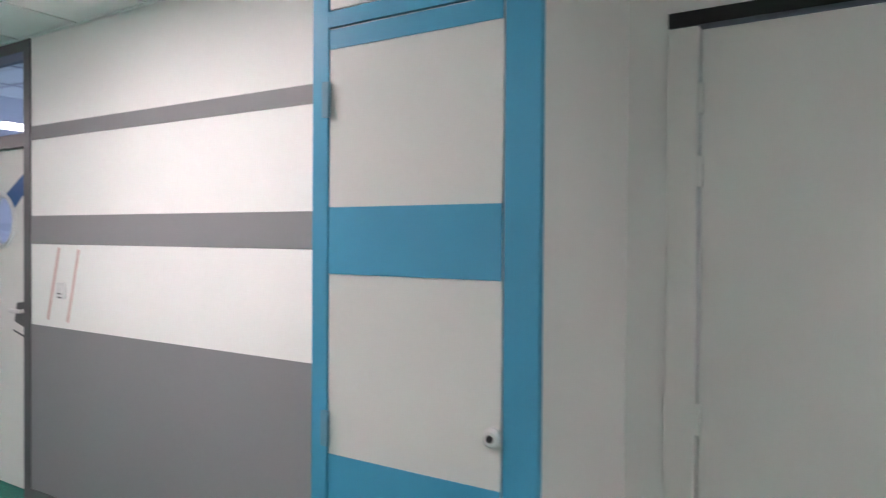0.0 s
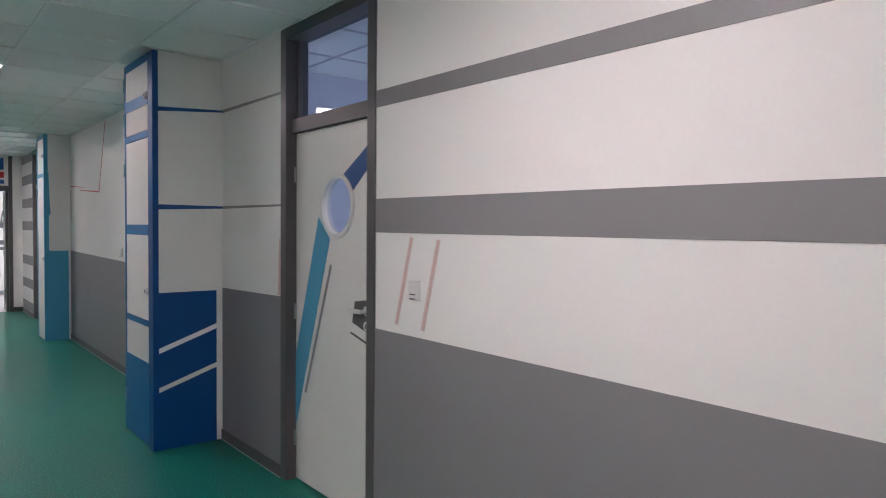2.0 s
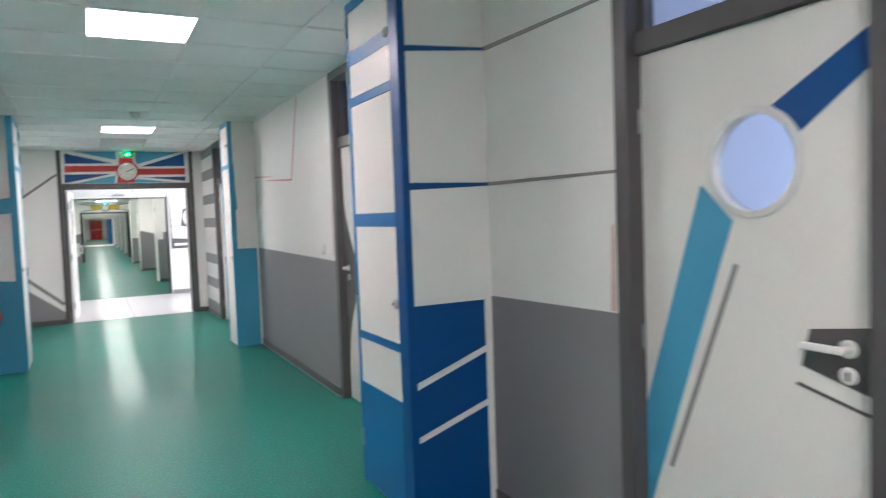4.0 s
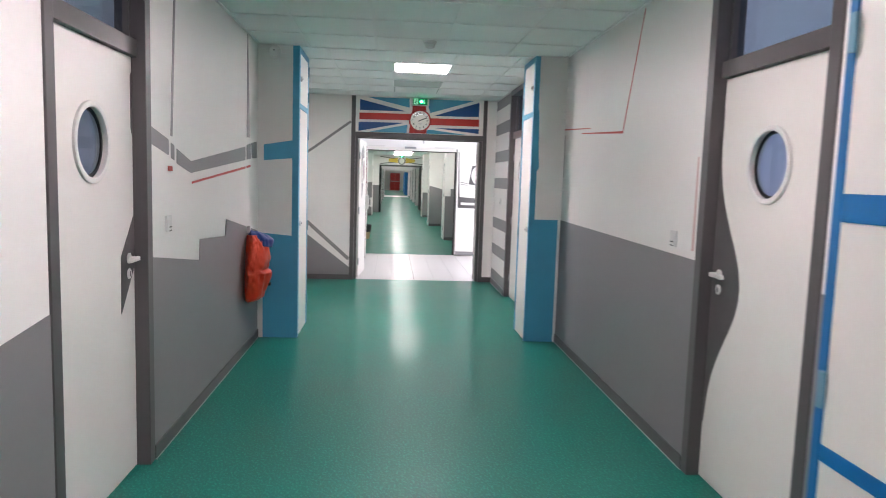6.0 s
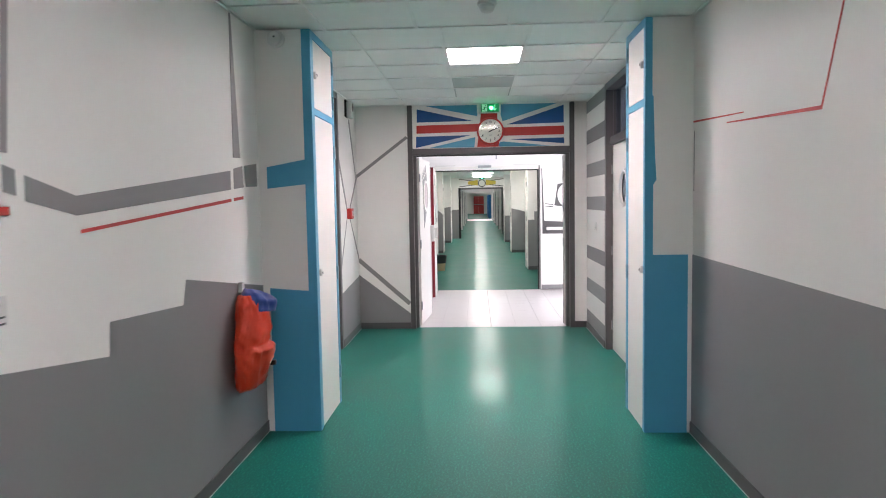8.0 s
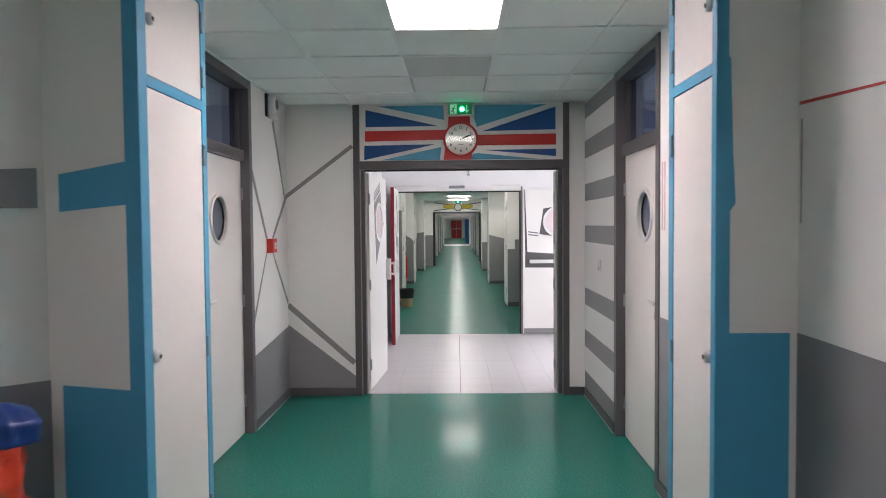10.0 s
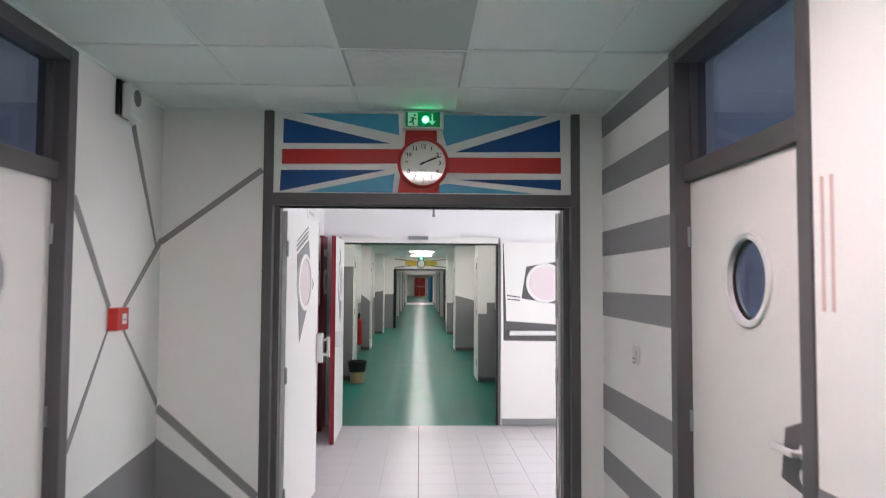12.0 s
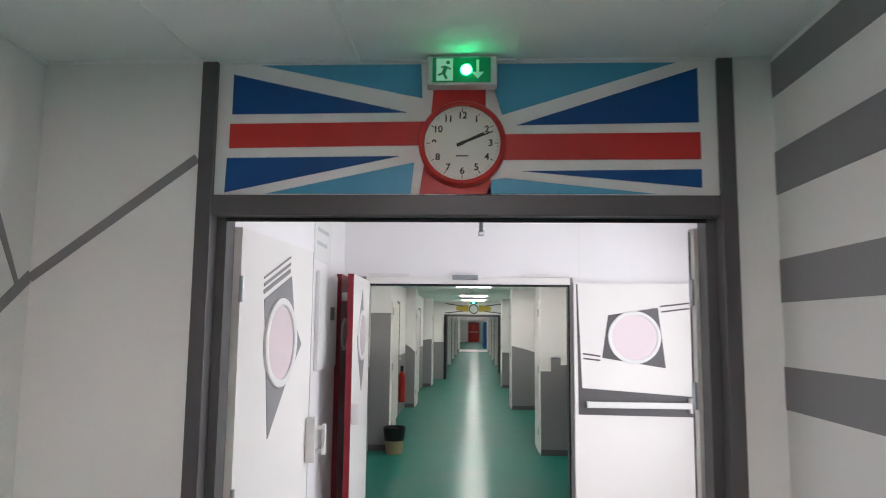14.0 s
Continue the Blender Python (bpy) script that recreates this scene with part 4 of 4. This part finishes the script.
part("lintel", boxes((-0.90, 0.97, D3 - 0.015, D3 + 0.12, 1.95, 2.02)), FRAMEGREY, f3)
p3 = part("panel_board", boxes((-0.90, 0.97, D3, D3 + 0.08, 2.021, CTOP - 0.001)), WHITE, f3)
for sgn in (-1, 1):
    decal("painted_band", YELLOW, p3, "y-", D3, [(0.035 + sgn * 0.16, 2.10), (0.035 + sgn * 0.16, 2.32), (0.035 + sgn * 0.55, 2.27), (0.035 + sgn * 0.55, 2.15)])
    for z in (2.36, 2.06):
        decal("painted_line", FRAMEGREY, p3, "y-", D3, band((0.035 + sgn * 0.3, 2.2 + (z - 2.2) * 0.5), (0.035 + sgn * 0.9, z), 0.03))
c3 = thing("wall_clock", "small round wall clock with dark rim", "clock")
part("case", annulus(0.12, 0.155, D3 - 0.004, D3 - 0.05, "y", (0.035, 0, 2.19)), FRAMEGREY, c3)
part("dial", lathe([(0.121, D3 - 0.006), (0.121, D3 - 0.02)], "y", (0.035, 0, 2.19)), CLOCKFACE, c3)
s3 = thing("exit_sign", "lit green emergency exit sign above the doorway", "exit sign")
part("housing", boxes((-0.09, 0.16, D3 - 0.06, D3 - 0.004, 2.345, 2.415)), PLASTIC, s3)
part("sign_face", boxes((-0.07, 0.14, D3 - 0.064, D3 - 0.0605, 2.352, 2.41)), SIGNGREEN, s3)
part("indicator_lamp", lathe([(0.025, D3 - 0.064), (0.02, D3 - 0.075)], "y", (0.035, 0, 2.38), 16), LED, s3)

# corridor past the third doorway: dark piers, white frame, blue lockers, red door
for y in (42.0, 47.0, 52.0, 57.0):
    for s in (-1, 1):
        p = thing("wall_pier", "grey brown corridor pier far along the passage", "pier", "farthest piers")
        part("body", boxes((s * 0.93, s * (FX - 0.001), y, y + 0.7, 0, CTOP - 0.001)), FRAMEGREY if y < 45 else WHITE, p)
        part("cupboard_door", boxes((s * 0.915, s * 0.929, y + 0.05, y + 0.65, 0.02, 2.0)), FRAMEGREY, p)
tagged(part("floor_strip", boxes((-0.95, 0.95, 62, 66, 0.001, 0.004)), HALLWHITE), "pale tiled strip across the far corridor floor", "floor", kind="structure")
f4 = thing("door_10", "white framed doorway far along the corridor", "doorway", kind="structure")
part("jamb", boxes((-FX + 0.001, -0.95, 66, 66.12, 0, CTOP - 0.002)), HALLWHITE, f4)
part("jamb", boxes((0.95, FX - 0.001, 66, 66.12, 0, CTOP - 0.002)), HALLWHITE, f4)
part("lintel", boxes((-0.95, 0.95, 66, 66.12, 2.05, CTOP - 0.002)), HALLWHITE, f4)
for y in (68.5, 71.0, 73.5):
    lk = thing("locker", "tall blue metal locker against the wall", "locker", "blue lockers")
    part("body", boxes((0.75, FX - 0.002, y, y + 1.8, 0.0, 1.95), bevel=0.01), MBLUE, lk)
    part("door", boxes((0.735, 0.749, y + 0.05, y + 1.75, 0.08, 1.9)), MBLUE, lk)
fr = thing("far_red_door", "red double door closing the corridor's far end", "door")
part("leaf", boxes((-0.56, -0.005, 87.93, 87.98, 0.0, 1.95)), RED, fr)
part("leaf", boxes((0.005, 0.56, 87.93, 87.98, 0.0, 1.95)), RED, fr)
part("push_bar", boxes((-0.5, 0.5, 87.86, 87.925, 1.0, 1.06)), PLASTIC, fr)

bin_ = thing("waste_bin", "beige waste bin with a black bag over its rim", "bin")
part("bucket", lathe([(0.105, 0.001), (0.125, 0.20), (0.127, 0.21)], "z", (-0.985, 26.66, 0), 32), BEIGE, bin_)
part("bag", lathe([(0.13, 0.17), (0.14, 0.25), (0.15, 0.335), (0.143, 0.34), (0.12, 0.20)], "z", (-0.985, 26.66, 0), 32), BLACK, bin_, "black plastic bag")
ext = thing("fire_extinguisher", "red fire extinguisher hung on the pier", "fire extinguisher")
part("cylinder", lathe([(0.05, 0.24), (0.062, 0.27), (0.062, 0.74), (0.025, 0.81)], "z", (-1.292, 30.42, 0), 24), RED, ext)
part("valve", boxes((-1.32, -1.265, 30.39, 30.45, 0.805, 0.91), bevel=0.008), BLACK, ext)
part("bracket", boxes((-FX, -1.345, 30.37, 30.47, 0.6, 0.7)), BLACK, ext)

# ---- classrooms behind the doors ----
def room(s, y0, y1, label):
    xa = XR + T if s > 0 else XL - T
    xb = xa + s * 5.0
    bs = [(xa, xb, y0 - 0.1, y0, 0, 2.9), (xa, xb, y1, y1 + 0.1, 0, 2.9),
          (xb, xb + s * 0.15, y0 - 0.1, y1 + 0.1, 0, 0.9), (xb, xb + s * 0.15, y0 - 0.1, y1 + 0.1, 2.35, 2.9)]
    n = int((y1 - y0) // 1.6)
    for k in range(n + 1):
        y = y0 + (y1 - y0) * k / n
        bs.append((xb, xb + s * 0.1, y - 0.05, y + 0.05, 0.9, 2.35))
    w = tagged(part("wall_classroom", boxes(*bs), ROOMWALL), label, "wall", kind="structure")
    tagged(part("ceiling_classroom", boxes((xa, xb, y0, y1, 2.62, 2.7)), TILE), "white classroom ceiling", "ceiling", kind="structure")
    tagged(part("floor_classroom", boxes((xa, xb, y0, y1, 0.001, 0.01)), ROOMFLOOR), "grey blue classroom floor", "floor", kind="structure")
room(1, 7.0, 10.9, "pale lavender classroom walls with a window band")
room(1, 11.02, 15.9, "pale lavender classroom walls with a window band")
room(1, 16.1, 19.8, "pale lavender classroom walls with a window band")
room(-1, 10.0, 15.9, "pale lavender classroom walls with a window band")
room(-1, 16.1, 19.8, "pale lavender classroom walls with a window band")
window_light(XR + T + 4.98, 9.0, 1.62, 2, 9.0, 1.2, 3.6, 1.4, 75, (0.82, 0.82, 1.0))
window_light(XR + T + 4.98, 13.4, 1.62, 2, 13.4, 1.2, 4.4, 1.4, 40, (0.82, 0.82, 1.0))
window_light(XR + T + 4.98, 18.0, 1.62, 2, 18.0, 1.2, 3.4, 1.4, 22, (0.82, 0.82, 1.0))
window_light(XL - T - 4.98, 13.0, 1.62, -2, 13.0, 1.2, 5.4, 1.4, 25, (0.82, 0.82, 1.0))
window_light(XL - T - 4.98, 18.0, 1.62, -2, 18.0, 1.2, 3.4, 1.4, 15, (0.82, 0.82, 1.0))
room_grid = tagged(part("trim_classroom_grid", boxes(*[(XR + T, XR + T + 4.9, y, y + 0.02, 2.612, 2.619) for y in np.arange(7.4, 10.8, 0.6)], *[(x, x + 0.02, 7.0, 10.88, 2.6125, 2.6185) for x in np.arange(1.7, 6.0, 0.6)]), ROOMWALL), "thin ceiling grid bars of the classroom", "ceiling grid", kind="structure")
rs = thing("smoke_detector", "small white smoke detector in the classroom ceiling", "smoke detector")
part("base", lathe([(0.06, 2.611), (0.06, 2.59), (0.045, 2.575)], "z", (2.0, 10.1, 0), 24), PLASTIC, rs)
part("head", lathe([(0.04, 2.5745), (0.03, 2.555)], "z", (2.0, 10.1, 0), 24), PLASTIC, rs)
backdrop = tagged(part("backdrop", boxes((XR + T + 7.0, XR + T + 7.05, 2, 22, -0.2, 5)), glow("overcast_glare", (0.72, 0.8, 1.0), 0.7)), "pale overcast daylight outside the windows", "sky", kind="structure")
ground = tagged(part("ground", boxes((-300, 300, -300, 400, -0.45, -0.25)), paint("ground_grass", (0.09, 0.11, 0.05), 0.9)), "plain ground outside the building", "ground", kind="structure")

# ---- small fittings ----
def switch(s, y, z, wall_part=True):
    face = (XR if y < 17 else XE) if s > 0 else XL
    o = -s
    w = thing("light_switch", "white plastic light switch on the corridor wall", "switch", "light switches")
    part("plate", boxes((face + o * 0.003, face + o * 0.013, y - 0.04, y + 0.04, z - 0.045, z + 0.045), bevel=0.003), PLASTIC, w)
    part("rocker", boxes((face + o * 0.0135, face + o * 0.018, y - 0.024, y + 0.024, z - 0.028, z + 0.022), bevel=0.001), PLASTIC, w)
    for k in (0, 1):
        part("slot", boxes((face + o * 0.0185, face + o * 0.0192, y - 0.02, y + 0.02, z - 0.02 - 0.02 * k, z - 0.014 - 0.02 * k)), FRAMEGREY, w)
switch(1, 8.82, 1.222); switch(1, 13.78, 1.215); switch(1, 19.35, 1.22); switch(-1, 13.885, 1.217)

al = thing("fire_alarm", "small red break glass fire alarm box", "fire alarm")
part("box", boxes((XL + 0.003, XL + 0.055, 19.32, 19.45, 1.34, 1.455), bevel=0.005), RED, al)
part("label_plate", boxes((XL + 0.0555, XL + 0.0575, 19.37, 19.42, 1.372, 1.425)), PAPER, al)
part("label_bar", boxes((XL + 0.058, XL + 0.0588, 19.375, 19.41, 1.39, 1.396)), INK, al)

sp = thing("wall_speaker", "white alarm speaker with round grille under the ceiling", "speaker")
part("housing", boxes((XL + 0.02, XL + 0.075, 19.36, 19.51, 2.44, 2.622), bevel=0.018), PLASTIC, sp, smooth=False)
part("back_plate", boxes((XL + 0.001, XL + 0.0195, 19.345, 19.50, 2.45, 2.632)), BLACK, sp)
g = part("grille", lathe([(0.045, XL + 0.0745), (0.045, XL + 0.0765)], "x", (0, 19.435, 2.555), 32), PALEGREY, sp)
for k in range(-4, 5):
    h = math.sqrt(max(0, 0.042 ** 2 - (k * 0.0095) ** 2))
    part("grille_slot", boxes((XL + 0.077, XL + 0.0778, 19.435 - h, 19.435 + h, 2.555 + k * 0.0095 - 0.0025, 2.555 + k * 0.0095 + 0.0025)), BLACK, g)

sm = thing("smoke_detector", "small white smoke detector under the ceiling", "smoke detector")
part("base", lathe([(0.055, TOP - 0.001), (0.055, TOP - 0.018), (0.05, TOP - 0.02)], "z", (-0.085, 15.91, 0), 32), PLASTIC, sm)
part("head", lathe([(0.042, TOP - 0.0205), (0.044, TOP - 0.035), (0.034, TOP - 0.055), (0.02, TOP - 0.06)], "z", (-0.085, 15.91, 0), 32), PLASTIC, sm)
sd = thing("alarm_sounder", "round white alarm sounder on the cupboard side", "sounder")
part("base", lathe([(0.055, 16.366), (0.055, 16.335), (0.05, 16.33)], "y", (-1.43, 0, 2.575), 32), PLASTIC, sd)
part("cap", lathe([(0.042, 16.3295), (0.042, 16.31), (0.035, 16.303)], "y", (-1.43, 0, 2.575), 32), PLASTIC, sd)
part("hole", lathe([(0.006, 16.3028), (0.006, 16.302)], "y", (-1.43, 0, 2.58), 12), BLACK, sd)

nt_ = thing("wall_notice", "framed white notice sheet on the grey painted wall", "notice")
part("sheet", boxes((XL + 0.0035, XL + 0.009, 17.68, 17.85, 1.64, 1.945)), PAPER, nt_)
for k in range(7):
    part("text_line", boxes((XL + 0.0095, XL + 0.0102, 17.70, 17.80 + 0.02 * (k % 3), 1.69 + 0.034 * k, 1.697 + 0.034 * k)), PALEGREY, nt_)

def bag():
    b = thing("hanging_bag", "red coated fabric bag with blue top, hung on the wall", "bag")
    rings = ((0.44, 0.075, 0.045), (0.47, 0.115, 0.075), (0.56, 0.13, 0.085), (0.64, 0.145, 0.095), (0.68, 0.15, 0.10), (0.71, 0.125, 0.085), (0.78, 0.125, 0.09), (0.88, 0.12, 0.085), (0.94, 0.112, 0.075), (0.985, 0.07, 0.05))
    def loft(rs, seed, off=0.0, tilt=0.0, along=0.0):
        bm = bmesh.new()
        loops = []
        n = 44
        fine = []
        for (z0, a0, b0), (z1, a1, b1) in zip(rs, rs[1:]):
            for k in range(5):
                f = k / 5
                fine.append((z0 + (z1 - z0) * f, a0 + (a1 - a0) * f, b0 + (b1 - b0) * f))
        fine.append(rs[-1])
        for z, a, d in fine:
            loop = []
            for i in range(n):
                t = 2 * math.pi * i / n
                c, s_ = math.cos(t), math.sin(t)
                e = 1 + 0.30 * noise.noise(Vector((c * 1.5 + seed, s_ * 1.5, z * 7))) + 0.20 * noise.noise(Vector((c * 4, s_ * 4 + seed, z * 24 + c * 5)))
                x = XL + 0.006 + d + (d * c * e if c > 0 else d * c) + off * (c > 0)
                y = 15.87 + along + 0.16 * (z - 0.7) + 1.28 * a * s_ * e + 0.03 * math.sin(z * 6)
                loop.append(bm.verts.new((max(x, XL + 0.004), min(y, 16.355), z + 0.012 * noise.noise(Vector((c * 2, s_ * 2, seed))) - tilt * s_)))
            loops.append(loop)
        for a, c in zip(loops, loops[1:]):
            for i in range(n):
                bm.faces.new((a[i], a[(i + 1) % n], c[(i + 1) % n], c[i]))
        bm.faces.new(loops[0]); bm.faces.new(loops[-1])
        return bm
    part("body", loft(rings, 3.0), BAGRED, b, smooth=True)
    part("top_flap", loft(((0.885, 0.098, 0.098), (0.95, 0.098, 0.09), (0.985, 0.075, 0.07), (1.005, 0.04, 0.045)), 8.0, 0.006, 0.015, 0.055), BAGBLUE, b, "crumpled dark blue top", True)
    part("strap", boxes((XL + 0.14, XL + 0.19, 15.97, 16.0, 0.545, 0.575), bevel=0.006), BLACK, b, "black strap end")
    part("button", lathe([(0.012, XL + 0.19), (0.01, XL + 0.2)], "x", (0, 15.85, 0.60), 16), PLASTIC, b)
    part("hook", boxes((XL + 0.003, XL + 0.03, 15.90, 15.94, 1.0, 1.06), bevel=0.004), PLASTIC, b)
bag()

# ---- hall floor tiles, one by one ----
hall_floor = tagged(part("floor_hall", boxes((HXL, HXR, END + 0.0605, 23.4395, -0.2, -0.004)), GROUT), "pale square stone tiles on the hall floor", "floor", kind="structure")
tile_mesh = {}
x = HXL + 0.002
ty = END + 0.064
rows_y = []
while ty < 23.43:
    h = min(0.3, 23.436 - ty)
    rows_y.append((ty, h)); ty += 0.3
cols = []
tx = -0.008 - 0.3 * 4
while tx < HXR:
    a, b2 = max(tx, HXL), min(tx + 0.3, HXR)
    if b2 - a > 0.02:
        cols.append((a, b2 - a))
    tx += 0.3
for yy, h in rows_y:
    for xx, w in cols:
        key = (round(w, 3), round(h, 3))
        if key not in tile_mesh:
            bm = boxes((0.0015, w - 0.0015, 0.0015, h - 0.0015, -0.008, 0.0))
            me = bpy.data.meshes.new("tile"); bmesh.ops.recalc_face_normals(bm, faces=bm.faces); bm.to_mesh(me); bm.free()
            me.materials.append(STONE)
            tile_mesh[key] = me
        t_ = new("tile", tile_mesh[key])
        t_.parent = hall_floor
        t_.location = (xx, yy, 0.0)
part("expansion_joint", boxes((-0.0115, -0.0045, END + 0.065, 23.435, -0.003, 0.0012)), paint("joint_brown", (0.17, 0.13, 0.12), 0.6), hall_floor, "thin dark expansion joint")
